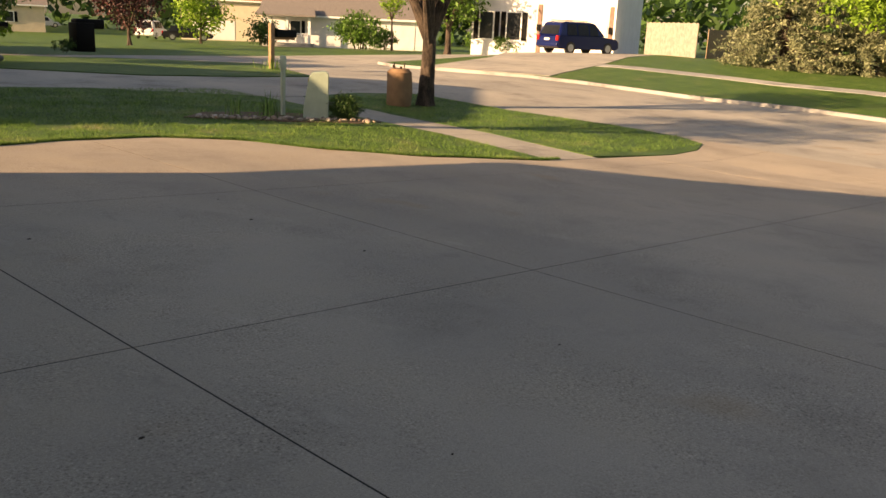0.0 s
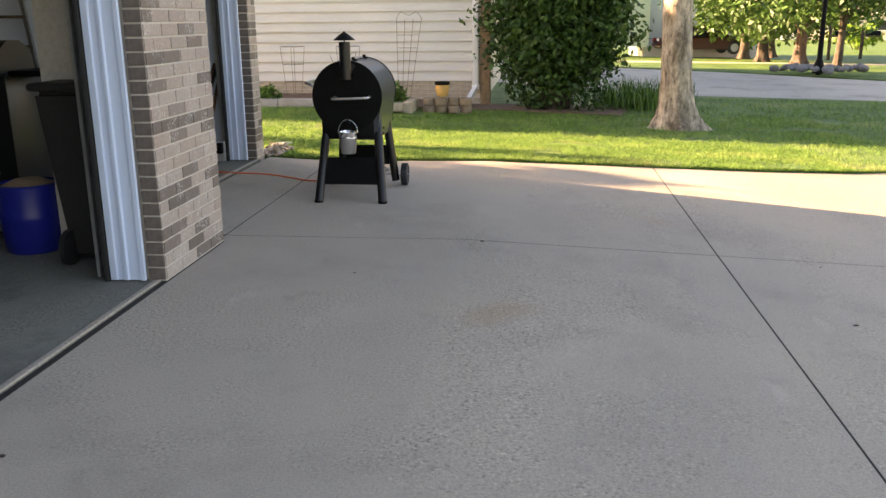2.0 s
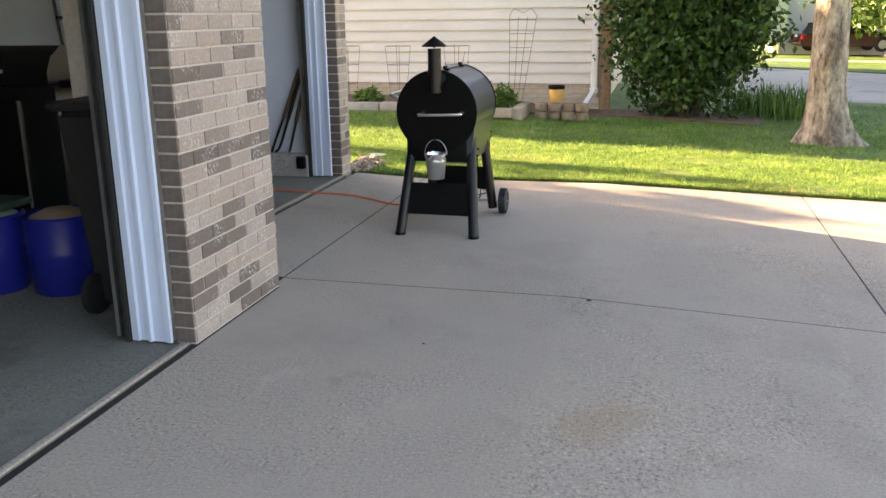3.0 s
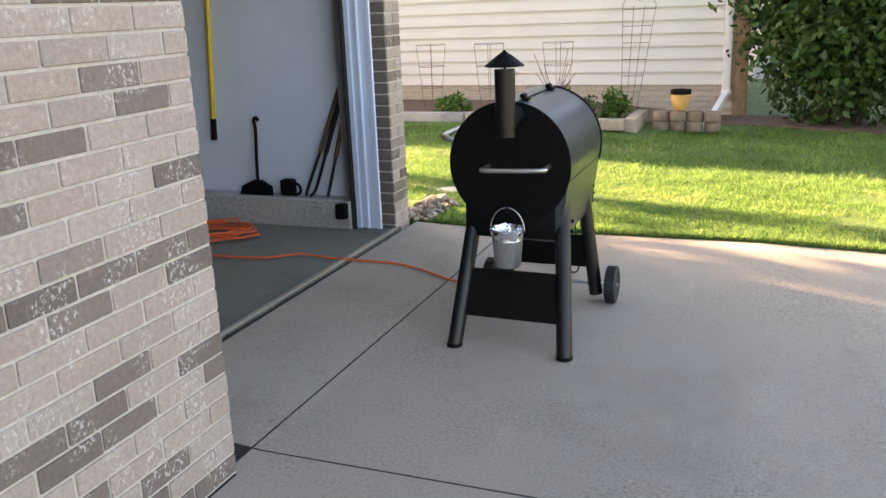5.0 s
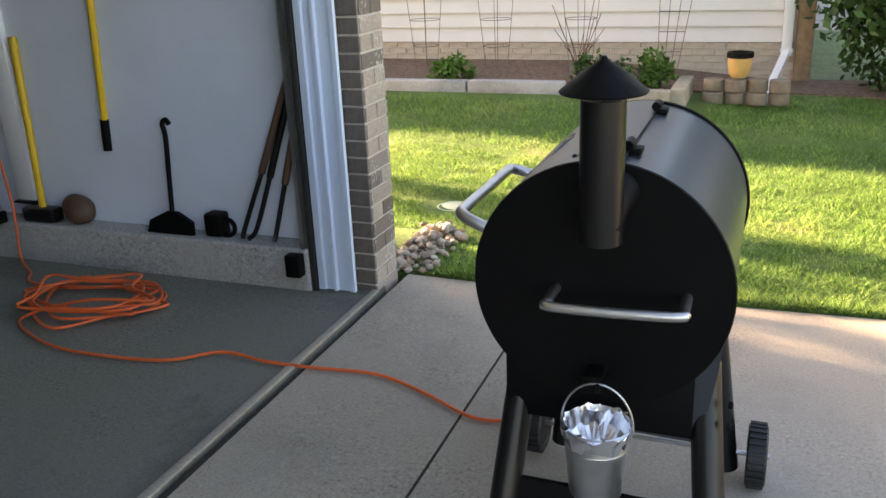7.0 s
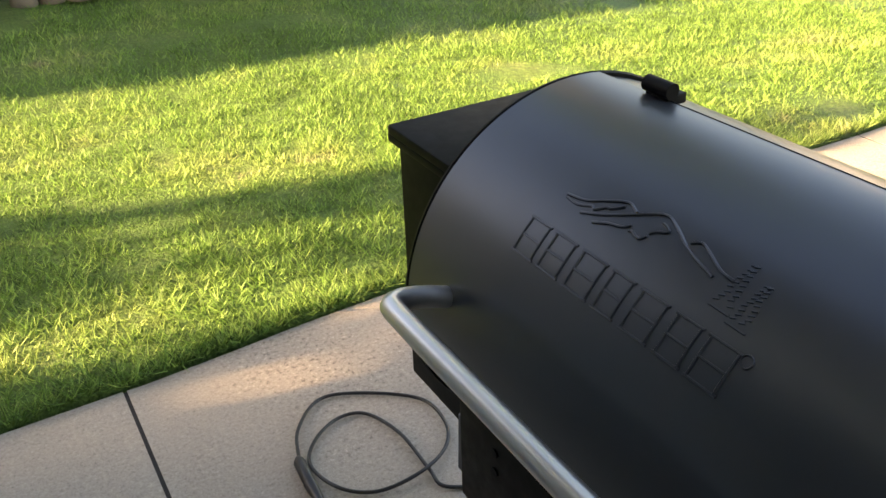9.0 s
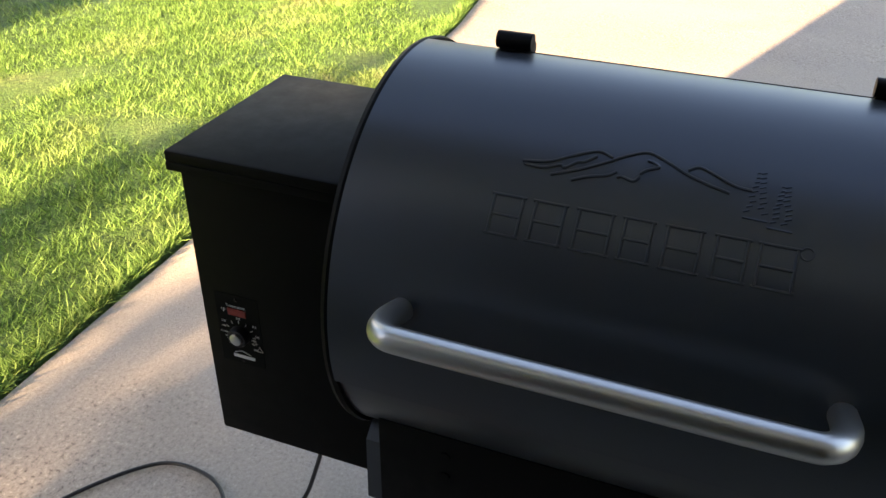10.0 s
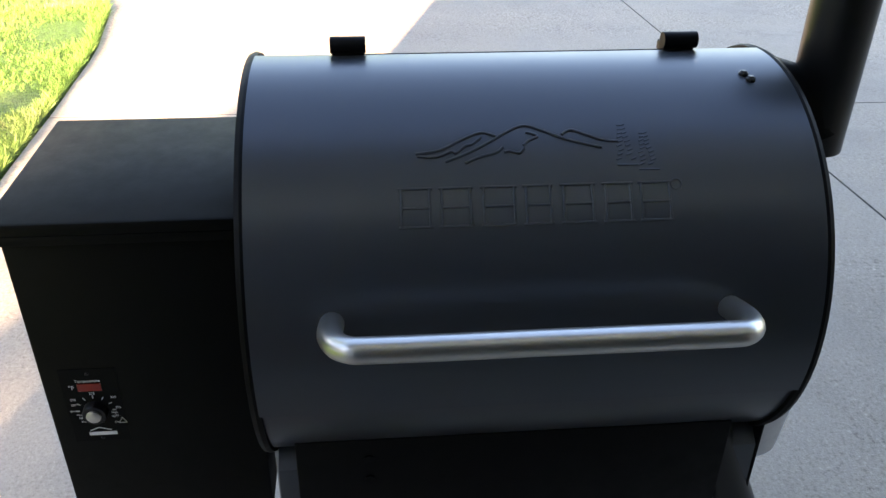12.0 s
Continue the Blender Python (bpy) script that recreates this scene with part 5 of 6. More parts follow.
h2, put2 = house(62, 86, -36, "beige two-storey house with a reddish roof", 14, 9, 4.6, "siding_beige", "shingle_red", windows=((3.5, 0.9, 1.0, 1.2), (-3.5, 3.0, 1.0, 1.1)), garage_doors=((-3.2, 5.0),))
h3, put3 = house(36, 106, -20, "pale house with a wide garage in the distance", 20, 9, 3.0, "siding_beige", "shingle", windows=((2, 1, 1.2, 1.1), (6, 1, 1.2, 1.1)), garage_doors=((-5, 5.0),))
h4, put4 = house(47.2, 29.2, -69, "white two-storey house with a double garage and brick strip", 9.6, 9, 5.2, "siding_white", "shingle",
                 windows=((-3.75, 0.9, 0.9, 1.7), (-1.85, 0.9, 0.9, 1.7)), garage_doors=((2.2, 4.3),))
for bx0 in (-0.4, 4.28):
    put4("brick_strip", box(bx0 + 0.15, bx0 + 0.42, -0.07, 0.0, -0.4, 3.2), "red_brick", h4, "reddish brick strip")
put4("downspout", box(4.74, 4.86, -0.16, -0.06, -0.2, 5.0), "white_trim", h4)
for lx_ in (-0.12, 4.56):
    put4("wall_lantern", box(lx_ - 0.1, lx_ + 0.1, -0.3, -0.07, 1.55, 1.95), "black_matte", h4)
fen = thing("wooden_fence", (47.8, 19.5, 0.3), "pale weathered board fence gate beside the house", "fence")
p0, p1 = Vector((50.2, 23.2)), Vector((46.2, 17.6))
for k in range(32):
    a, b2 = p0.lerp(p1, k / 32), p0.lerp(p1, (k + 0.93) / 32)
    b = bmesh.new()
    zb, ztop = 0.2, 2.15 + 0.02 * (k % 3)
    n_ = Vector((-(p1 - p0).y, (p1 - p0).x)).normalized() * 0.02
    vs = [b.verts.new((c.x + s * n_.x, c.y + s * n_.y, zz)) for c in (a, b2) for s in (-1, 1) for zz in (zb, ztop)]
    for idx in ((0, 1, 3, 2), (4, 6, 7, 5), (0, 4, 5, 1), (2, 3, 7, 6), (0, 2, 6, 4), (1, 5, 7, 3)):
        b.faces.new([vs[i] for i in idx])
    part("board", b, M["fence_wood"], fen, smooth=False)
fen2 = thing("dark_fence", (50, 15, 0.3), "dark brown board fence in the shade", "fence")
for k in range(20):
    part("board", box(46.3 + k * 0.5, 46.79 + k * 0.5, 17.0, 17.04, 0.1, 1.85 + 0.02 * (k % 2)), M["wood"], fen2, smooth=False)
part("wall", box(7.4, 14, 43, 50, -1, 4.5), M["siding_white"], thing("blue_grey_house", (8, 45, -0.5), "pale blue-grey house behind the trees", "house"), smooth=False)
part("bay", box(4.8, 7.5, 41.5, 46, -0.2, 4.5), M["utility"], bpy.data.objects["blue_grey_house"], smooth=False)


def car(x, y, yaw, label, paint, L=4.5, W=1.8, H=1.68, suv=True):
    z = ground_z(x, y) + 0.03
    t = thing("car", (x, y, z), label, "car")
    R_ = Matrix.Translation((x, y, z)) @ Matrix.Rotation(radians(yaw), 4, "Z")

    def put(name, b, mat, parent=t, lab="", sm=True):
        bmesh.ops.transform(b, matrix=R_, verts=b.verts[:])
        return part(name, b, M[mat], parent, lab, smooth=sm)
    h0 = H * 0.56
    side = [(-L / 2, 0.38), (-L / 2 + 0.02, h0 * 0.92), (-L / 2 + 0.15, h0), (L * 0.2, h0), (L * 0.44, h0 * 0.9), (L / 2, h0 * 0.72), (L / 2, 0.36), (L / 2 - 0.2, 0.26), (-L / 2 + 0.2, 0.26)]
    cab = [(-L / 2 + 0.1, h0), (-L / 2 + 0.38, H * 0.95), (-L / 2 + 0.7, H), (L * 0.02, H), (L * 0.12, H * 0.96), (L * 0.27, h0)] if suv else [(-L / 2 + 0.45, h0), (-L * 0.2, H * 0.96), (-L * 0.08, H), (L * 0.04, H), (L * 0.12, H * 0.96), (L * 0.28, h0)]

    def hull(pr, w0, w1):
        b = bmesh.new()
        zmin, zmax = min(c[1] for c in pr), max(c[1] for c in pr)
        va, vb = [], []
        for px, pz in pr:
            ww = w0 + (w1 - w0) * (pz - zmin) / (zmax - zmin)
            va.append(b.verts.new((px, -ww / 2, pz)))
            vb.append(b.verts.new((px, ww / 2, pz)))
        n = len(pr)
        for k in range(n):
            b.faces.new((va[k], va[(k + 1) % n], vb[(k + 1) % n], vb[k]))
        b.faces.new(va), b.faces.new(vb[::-1])
        bmesh.ops.bevel(b, geom=b.edges[:], offset=0.05, segments=2, affect="EDGES")
        return b
    put("body", hull(side, W, W), paint)
    put("cabin", hull(cab, W * 0.97, W * 0.74), paint)
    for sy in (-1, 1):
        for xa, xb in ((-L * 0.36, -L * 0.2), (-L * 0.18, -L * 0.01), (L * 0.01, L * 0.15)):
            b = bmesh.new()
            zl, zh = h0 + 0.05, H - 0.13
            wl, wh_ = W * 0.955 / 2 + 0.02, W * 0.785 / 2 + 0.02
            xh = xb - (0.16 if xb > 0.1 * L else 0)
            vs = [b.verts.new(v) for v in ((xa, sy * wl, zl), (xb, sy * wl, zl), (xh, sy * wh_, zh), (xa + (0.1 if xa < -L * .3 else 0), sy * wh_, zh))]
            b.faces.new(vs)
            bmesh.ops.solidify(b, geom=b.faces[:], thickness=0.012)
            put("side_window", b, "window", sm=False)
        for wx in (-L * 0.3, L * 0.31):
            wb = lathe([(0.1, -0.09), (0.22, -0.1), (0.31, -0.1), (0.335, -0.07), (0.335, 0.07), (0.31, 0.1), (0.22, 0.1), (0.1, 0.09)], (0, 0, 0), 24, axis="y")
            bmesh.ops.translate(wb, vec=(wx, sy * (W / 2 - 0.08), 0.325), verts=wb.verts[:])
            wh = put("wheel", wb, "rubber")
            rb2 = lathe([(0.02, 0), (0.2, 0.005), (0.21, 0.02)], (0, 0, 0), 18, axis="y")
            bmesh.ops.translate(rb2, vec=(wx, sy * (W / 2 + 0.025) - 0.0, 0.325), verts=rb2.verts[:])
            put("rim", rb2, "galvanized", wh)
        put("tail_lamp", box(-L / 2 - 0.02, -L / 2 + 0.12, sy * W * 0.43 - 0.09, sy * W * 0.43 + 0.09, h0 * 0.72, h0 * 1.0, 0.02), "tail")
        put("headlamp", box(L / 2 - 0.12, L / 2 + 0.01, sy * W * 0.38 - 0.14, sy * W * 0.38 + 0.14, h0 * 0.68, h0 * 0.84, 0.02), "galvanized")
        if suv:
            put("roof_rail", tube([(-L * 0.34, sy * W * 0.33, H + 0.05), (0.0, sy * W * 0.33, H + 0.05)], 0.02, 6), "black_matte")
    b = bmesh.new()
    xr = -L / 2 + (0.13 if suv else 0.5)
    vs = [b.verts.new(v) for v in ((xr - 0.03, -W * 0.4, h0 + 0.06), (xr - 0.03, W * 0.4, h0 + 0.06), (xr + 0.22, W * 0.33, H - 0.16), (xr + 0.22, -W * 0.33, H - 0.16))]
    b.faces.new(vs)
    bmesh.ops.solidify(b, geom=b.faces[:], thickness=0.02)
    put("rear_window", b, "window", sm=False)
    put("rear_bumper", box(-L / 2 - 0.06, -L / 2 + 0.1, -W * 0.47, W * 0.47, 0.36, 0.56, 0.04), paint)
    put("plate", box(-L / 2 - 0.03, -L / 2 - 0.015, -0.2, 0.2, 0.68, 0.80), "mark_white", sm=False)
    return t


car(41.4, 22.15, -12, "dark blue sport utility vehicle parked on a driveway", "car_blue")
car(45.5, 70.0, -30, "black sedan parked before a garage", "car_black", 4.7, 1.8, 1.45, False)
car(45.5, 77.0, 45, "white sport utility vehicle parked on a driveway", "car_white", 4.8, 1.9, 1.8)
car(53, 122, -10, "white car parked on a distant street", "car_white", 4.6, 1.8, 1.5, False)
car(10.2, 42.0, 10, "dark red car parked behind the trees", "car_red", 4.5, 1.8, 1.45, False)

# far woods close the view
rn2 = random.Random(99)
spots = []
for k in range(420):
    a = radians(rn2.uniform(-25, 115))
    d = rn2.uniform(125, 175)
    c = Vector((d * math.cos(a), d * math.sin(a), rn2.uniform(0, 9)))
    for m in range(34):
        spots.append(c + Vector((rn2.gauss(0, 3), rn2.gauss(0, 3), rn2.gauss(0, 2))))
woods = new("far_woods", leaf_mesh(spots, 2.2, M["leaf_dark"], "far_woods", rnd=rn2))
tagged(woods, "distant belt of dark green woods", "woods", kind="stuff")

# ---- inside the garage ----
base_at = STALL
sl = thing("sledgehammer", (-2.52, 3.62, 0.19), "sledgehammer with yellow handle leaning on the wall", "hammer")
part("handle", tube([(-2.50, 3.64, 0.22), (-2.54, 3.705, 1.06)], [0.017, 0.019], 12), M["yellow"], sl)
part("head", box(-2.60, -2.41, 3.60, 3.68, 0.192, 0.262, 0.014), M["black_steel"], sl, "dark steel head")
b = bmesh.new()
bmesh.ops.create_icosphere(b, subdivisions=3, radius=0.085)
for v in b.verts:
    v.co = Vector((v.co.x, v.co.y * 0.7, v.co.z * 0.85)) * (1 + 0.25 * noise.noise(v.co * 11)) + Vector((-2.29, 3.65, 0.262))
tagged(part("rock", b, M["wood_red"]), "rough brown rock on the concrete ledge", "rock")
yp = thing("yellow_pole", (-2.05, 3.70, 0.55), "long yellow fibreglass tool pole with black grip hung on the wall", "tool pole")
part("shaft", tube([(-2.085, 3.70, 0.68), (-1.98, 3.70, 2.2)], 0.016, 12), M["yellow"], yp)
part("grip", tube([(-2.095, 3.70, 0.545), (-2.085, 3.70, 0.69)], 0.020, 12), M["black_matte"], yp, "black rubber grip")
part("peg", tube([(-1.99, 3.68, 2.05), (-1.99, 3.72, 2.05)], 0.01, 8), M["galvanized"], yp)
sc = thing("floor_scraper", (-1.75, 3.66, 0.19), "black wide-bladed scraper leaning on the wall", "scraper")
part("shaft", tube(curve_points([(-1.745, 3.65, 0.26), (-1.755, 3.68, 0.45), (-1.75, 3.69, 0.62), (-1.765, 3.70, 0.68), (-1.745, 3.70, 0.70), (-1.728, 3.70, 0.68)], 6), 0.011, 10), M["black_matte"], sc)
b = bmesh.new()
pr = [(-0.125, 0.0), (0.125, 0.0), (0.115, 0.055), (0.03, 0.095), (-0.03, 0.095), (-0.115, 0.055)]
va = [b.verts.new((-1.745 + px, 3.615 + pz * 0.3, 0.192 + pz)) for px, pz in pr]
vb = [b.verts.new((-1.745 + px, 3.635 + pz * 0.3, 0.192 + pz)) for px, pz in pr]
for k in range(6):
    b.faces.new((va[k], va[(k + 1) % 6], vb[(k + 1) % 6], vb[k]))
b.faces.new(va), b.faces.new(vb[::-1])
part("blade", b, M["black_matte"], sc)
cl = thing("black_clamp", (-1.5, 3.65, 0.19), "small black metal bracket and hose fitting on the ledge", "fitting")
part("body", box(-1.56, -1.47, 3.62, 3.70, 0.192, 0.30, 0.015), M["black_matte"], cl)
part("loop", tube([(-1.46 + 0.045 * math.cos(a), 3.65, 0.236 + 0.04 * math.sin(a)) for a in (6.283 * k / 14 for k in range(15))], 0.010, 8), M["black_matte"], cl)
for k, (xa, za, xb, zb, mt, lab) in enumerate(((-1.36, 0.2, -1.10, 0.90, "wood_red", "brown wooden tool handle leaning in the corner"), (-1.30, 0.2, -1.09, 0.86, "black_steel", "dark blue steel bar leaning in the corner"), (-1.20, 0.2, -1.06, 0.80, "wood_red", "reddish-brown tool handle leaning in the corner"))):
    t_ = thing("tool_handle", (xa, 3.66, 0.19), lab, "tool handle")
    part("shaft", tube([(xa + (xb - xa) * 0.42, 3.66, za + (zb - za) * 0.42), (xb, 3.70, zb)], 0.016, 10), M[mt], t_)
    part("tip", tube(curve_points([(xa - 0.03 * (k == 1), 3.62, za), (xa + 0.01, 3.635, za + 0.05), (xa + (xb - xa) * 0.43, 3.66, za + (zb - za) * 0.43)], 5), 0.011, 8), M["black_steel"], t_, "dark steel tip")
tagged(part("door_sensor", box(-1.10, -1.03, 3.52, 3.575, 0.08, 0.18, 0.008), M["black_matte"]), "black garage door safety sensor on its bracket", "door sensor")
cd = thing("conduit_cover", (-2.62, 3.70, 0.2), "white plastic cable cover up the wall", "cable cover")
part("channel", box(-2.70, -2.585, 3.685, 3.719, 0.27, 2.6, 0.008), M["white_trim"], cd)
part("end_lip", box(-2.70, -2.56, 3.66, 3.719, 0.262, 0.272), M["black_matte"], cd, smooth=False)
ol = thing("wall_outlet", (-2.74, 3.71, 1.3), "white electrical outlet with plugged-in cords", "outlet")
part("plate", box(-2.78, -2.705, 3.712, 3.7195, 1.25, 1.365, 0.002), M["white_trim"], ol)
part("plug", box(-2.77, -2.73, 3.67, 3.712, 1.28, 1.315, 0.006), M["black_matte"], ol)
lad = thing("ladder", (-3.0, 3.4, 0), "aluminium ladder with dark rungs leaning on the wall", "ladder")
LA, LB = Vector((-2.70, 3.55, 0.20)), Vector((-3.02, 3.69, 2.5))
off = Vector((-0.46, 0, 0))
for o_ in (Vector((0, 0, 0)), off):
    b = tube([LA + o_, LB + o_], 0.026, 4)
    part("rail", b, M["galvanized"], lad, smooth=False)
    part("rail_foot", box(LA.x + o_.x - 0.03, LA.x + o_.x + 0.03, 3.50, 3.578, 0.192, 0.25, 0.006), M["black_matte"], lad)
for k in range(8):
    p = LA.lerp(LB, 0.14 + k * 0.118)
    part("rung", box(p.x - 0.46, p.x, p.y - 0.035, p.y + 0.03, p.z - 0.014, p.z + 0.014, 0.004), M["bark_dark"], lad)
vac = thing("shop_vacuum", (-3.3, 3.2, 0), "black and red shop vacuum on casters", "vacuum cleaner")
part("tank", lathe([(0.20, 0.10), (0.22, 0.13), (0.23, 0.42), (0.22, 0.44)], (-3.32, 3.18, 0), 28), M["black_matte"], vac)
part("motor_head", lathe([(0.235, 0.44), (0.235, 0.50), (0.17, 0.60), (0.1, 0.63)], (-3.32, 3.18, 0), 28), M["red"], vac, "red motor head")
part("grip", tube(curve_points([(-3.45, 3.18, 0.60), (-3.42, 3.18, 0.70), (-3.22, 3.18, 0.70), (-3.19, 3.18, 0.60)], 5), 0.018, 10), M["black_matte"], vac)
part("hose", tube(curve_points([(-3.10, 3.14, 0.40), (-2.92, 3.10, 0.45), (-2.88, 3.12, 0.75), (-3.02, 3.2, 0.84), (-3.22, 3.25, 0.78)], 8), 0.032, 12), M["black_matte"], vac, "ribbed black hose")
for k in range(4):
    a = 0.6 + k * 1.571
    part("caster", lathe([(0.03, -0.015), (0.034, 0), (0.03, 0.015)], (-3.32 + math.cos(a) * 0.24, 3.18 + math.sin(a) * 0.24, 0.038), 14, axis="y"), M["black_matte"], vac)
    part("caster_arm", tube([(-3.32 + math.cos(a) * 0.2, 3.18 + math.sin(a) * 0.2, 0.12), (-3.32 + math.cos(a) * 0.24, 3.18 + math.sin(a) * 0.24, 0.06)], 0.014, 8), M["black_matte"], vac)
gc = thing("gas_grill", (-2.17, 1.7, 0.1), "black gas grill cart with closed hood and side shelf", "grill")
part("cabinet", box(-2.60, -1.74, 1.45, 1.95, 0.10, 0.93, 0.012), M["black_steel"], gc)
hoodb = bmesh.new()
prof = [(0.0, 0.0), (0.0, 0.08), (0.05, 0.17), (0.15, 0.23), (0.30, 0.23), (0.42, 0.16), (0.46, 0.0)]
for xa, xb in ((-2.52, -1.80),):
    va = [hoodb.verts.new((xa, 1.47 + a, 0.935 + c)) for a, c in prof]
    vb = [hoodb.verts.new((xb, 1.47 + a, 0.935 + c)) for a, c in prof]
    for k in range(len(prof)):
        hoodb.faces.new((va[k], va[(k + 1) % len(prof)], vb[(k + 1) % len(prof)], vb[k]))
    hoodb.faces.new(va), hoodb.faces.new(vb[::-1])
hood = part("hood", hoodb, M["black_steel"], gc)
part("hood_handle", tube([(-2.42, 1.44, 1.02), (-2.10, 1.44, 1.02)], 0.012, 10), M["stainless"], hood, "stainless bar handle")
part("side_shelf", box(-1.738, -1.48, 1.48, 1.92, 0.925, 0.965, 0.01), M["black_matte"], gc)
cdoor = part("cabinet_door", box(-2.56, -2.02, 1.435, 1.448, 0.16, 0.84, 0.004), M["black_matte"], gc)
part("door_edge", box(-2.018, -2.008, 1.432, 1.448, 0.16, 0.84), M["stainless"], cdoor, "bright steel door edge", smooth=False)
for wx in (-2.54, -1.80):
    for wy in (1.52, 1.88):
        part("caster", lathe([(0.035, -0.014), (0.04, 0), (0.035, 0.014)], (wx, wy, 0.044), 14, axis="y"), M["black_matte"], gc)
        part("caster_stem", tube([(wx, wy, 0.05), (wx, wy, 0.11)], 0.012, 8), M["black_matte"], gc)
base_at = Vector((0, 0, 0))
for k, (dx, dy) in enumerate(((-1.08, 0.58), (-1.46, 0.50))):
    t_ = thing("blue_drum", (dx, dy, 0.005), "blue plastic drum standing on the garage floor", "drum", "blue drums")
    part("drum_body", lathe([(0.155, 0.0), (0.165, 0.012), (0.175, 0.20), (0.18, 0.215), (0.176, 0.23), (0.183, 0.40), (0.17, 0.41), (0.168, 0.36), (0.02, 0.34)], (dx, dy, 0.006), 30), M["blue"], t_)
    part("fill", lathe([(0.165, 0.35), (0.15, 0.40), (0.08, 0.43), (0.01, 0.435)], (dx, dy, 0.006), 14), M["wood"] if k == 0 else M["utility"], t_)
tagged(part("storage_lid", box(-1.66, -1.28, 0.34, 0.64, 0.445, 0.485, 0.012), M["dark_green"]), "dark green plastic lid lying on a drum", "lid")
bn = thing("trash_bin", (-0.78, 0.42, 0.005), "tall dark brown wheeled trash bin in the garage", "trash bin")
b = bmesh.new()
lo = [b.verts.new(v) for v in ((-0.70, 0.30, 0.03), (-0.40, 0.30, 0.03), (-0.40, 0.53, 0.03), (-0.70, 0.53, 0.03))]
hi = [b.verts.new(v) for v in ((-0.78, 0.24, 0.98), (-0.36, 0.24, 0.98), (-0.36, 0.54, 0.98), (-0.78, 0.54, 0.98))]
for k in range(4):
    b.faces.new((lo[k], lo[(k + 1) % 4], hi[(k + 1) % 4], hi[k]))
b.faces.new(lo), b.faces.new(hi)
bmesh.ops.bevel(b, geom=b.edges[:], offset=0.03, segments=3, affect="EDGES")
part("bin_body", b, M["bin"], bn)
part("bin_lid", box(-0.80, -0.34, 0.22, 0.55, 0.975, 1.02, 0.02), M["bin"], bn)
for wx in (-0.68, -0.42):
    part("bin_wheel", lathe([(0.08, -0.02), (0.1, -0.015), (0.1, 0.015), (0.08, 0.02)], (wx, 0.27, 0.105), 20, axis="x"), M["rubber"], bn)
base_at = STALL
bench = thing("work_bench", (-4.6, 2.4, 0), "dark cluttered workbench against the garage wall", "workbench")
part("bench_top", box(-6.4, -4.2, 2.6, 3.6, 0.86, 0.92, 0.008), M["bark_dark"], bench)
for lx_ in (-6.3, -4.3):
    for ly_ in (2.7, 3.5):
        part("bench_leg", box(lx_ - 0.05, lx_ + 0.05, ly_ - 0.05, ly_ + 0.05, 0.005, 0.86), M["bark_dark"], bench, smooth=False)
part("bench_cabinet", box(-6.2, -4.4, 2.75, 3.5, 0.1, 0.8, 0.01), M["black_matte"], bench)

base_at = Vector((0, 0, 0))

# ---- cords ----
oc = thing("extension_cord", (-1.8, 3.1, 0), "orange extension cord coiled on the garage floor", "extension cord")
rc = random.Random(17)
pts = [(-2.75, 3.66, 1.29), (-2.72, 3.60, 1.18), (-2.66, 3.57, 0.75), (-2.58, 3.54, 0.32), (-2.53, 3.48, 0.06), (-2.42, 3.42, 0.015), (-2.25, 3.30, 0.014)]
for k in range(52):
    a = 0.9 - k * 0.78 + rc.uniform(-.25, .25)
    rx, ry = 0.33 + rc.uniform(-.15, .08), 0.19 + rc.uniform(-.10, .07)
    pts.append((-1.86 + math.cos(a) * rx + rc.uniform(-.03, .03), 3.17 + math.sin(a) * ry, 0.014 + 0.0013 * k + rc.uniform(0, .008)))
pts += [(-2.02, 2.98, 0.02), (-1.85, 2.86, 0.014), (-1.6, 2.80, 0.013), (-1.22, 2.83, 0.013), (-1.04, 2.95, 0.013), (-0.85, 2.93, 0.013), (-0.63, 2.95, 0.012), (-0.40, 3.0, 0.010), (-0.2, 2.95, 0.010), (0.0, 2.87, 0.010), (0.13, 2.90, 0.010), (0.22, 3.03, 0.010), (0.239, 3.17, 0.010), (0.231, 3.32, 0.012)]
pts = [(x + 0.045 * (x < -0.72), y, z + ground_z(x, y)) for x, y, z in pts]
part("cord", tube(curve_points(pts, 6), 0.0062, 8), M["orange"], oc)
part("socket", tube([(0.231, 3.315, 0.014), (0.233, 3.39, 0.015)], [0.010, 0.015], 12), M["black_cord"], oc, "black moulded socket end")
part("wall_plug", tube([(-2.705, 3.665, 1.345), (-2.69, 3.63, 1.30)], [0.015, 0.009], 12), M["orange"], oc)
pc = thing("power_cord", (0.35, 3.5, 0), "black grill power cord looped on the concrete", "power cord")
kp = [(0.60, 3.06, 0.41), (0.60, 3.09, 0.30), (0.61, 3.14, 0.12), (0.59, 3.18, 0.012), (0.487, 3.226, 0.009), (0.482, 3.297, 0.009), (0.481, 3.43, 0.009), (0.444, 3.537, 0.009),
      (0.379, 3.56, 0.009), (0.303, 3.521, 0.009), (0.258, 3.45, 0.009), (0.283, 3.352, 0.009), (0.351, 3.293, 0.010), (0.453, 3.285, 0.018), (0.547, 3.331, 0.010), (0.592, 3.406, 0.009),
      (0.583, 3.516, 0.009), (0.467, 3.616, 0.009), (0.366, 3.65, 0.009), (0.278, 3.572, 0.010), (0.240, 3.47, 0.014)]
part("cord", tube(curve_points(kp, 8), 0.0045, 8), M["black_cord"], pc)
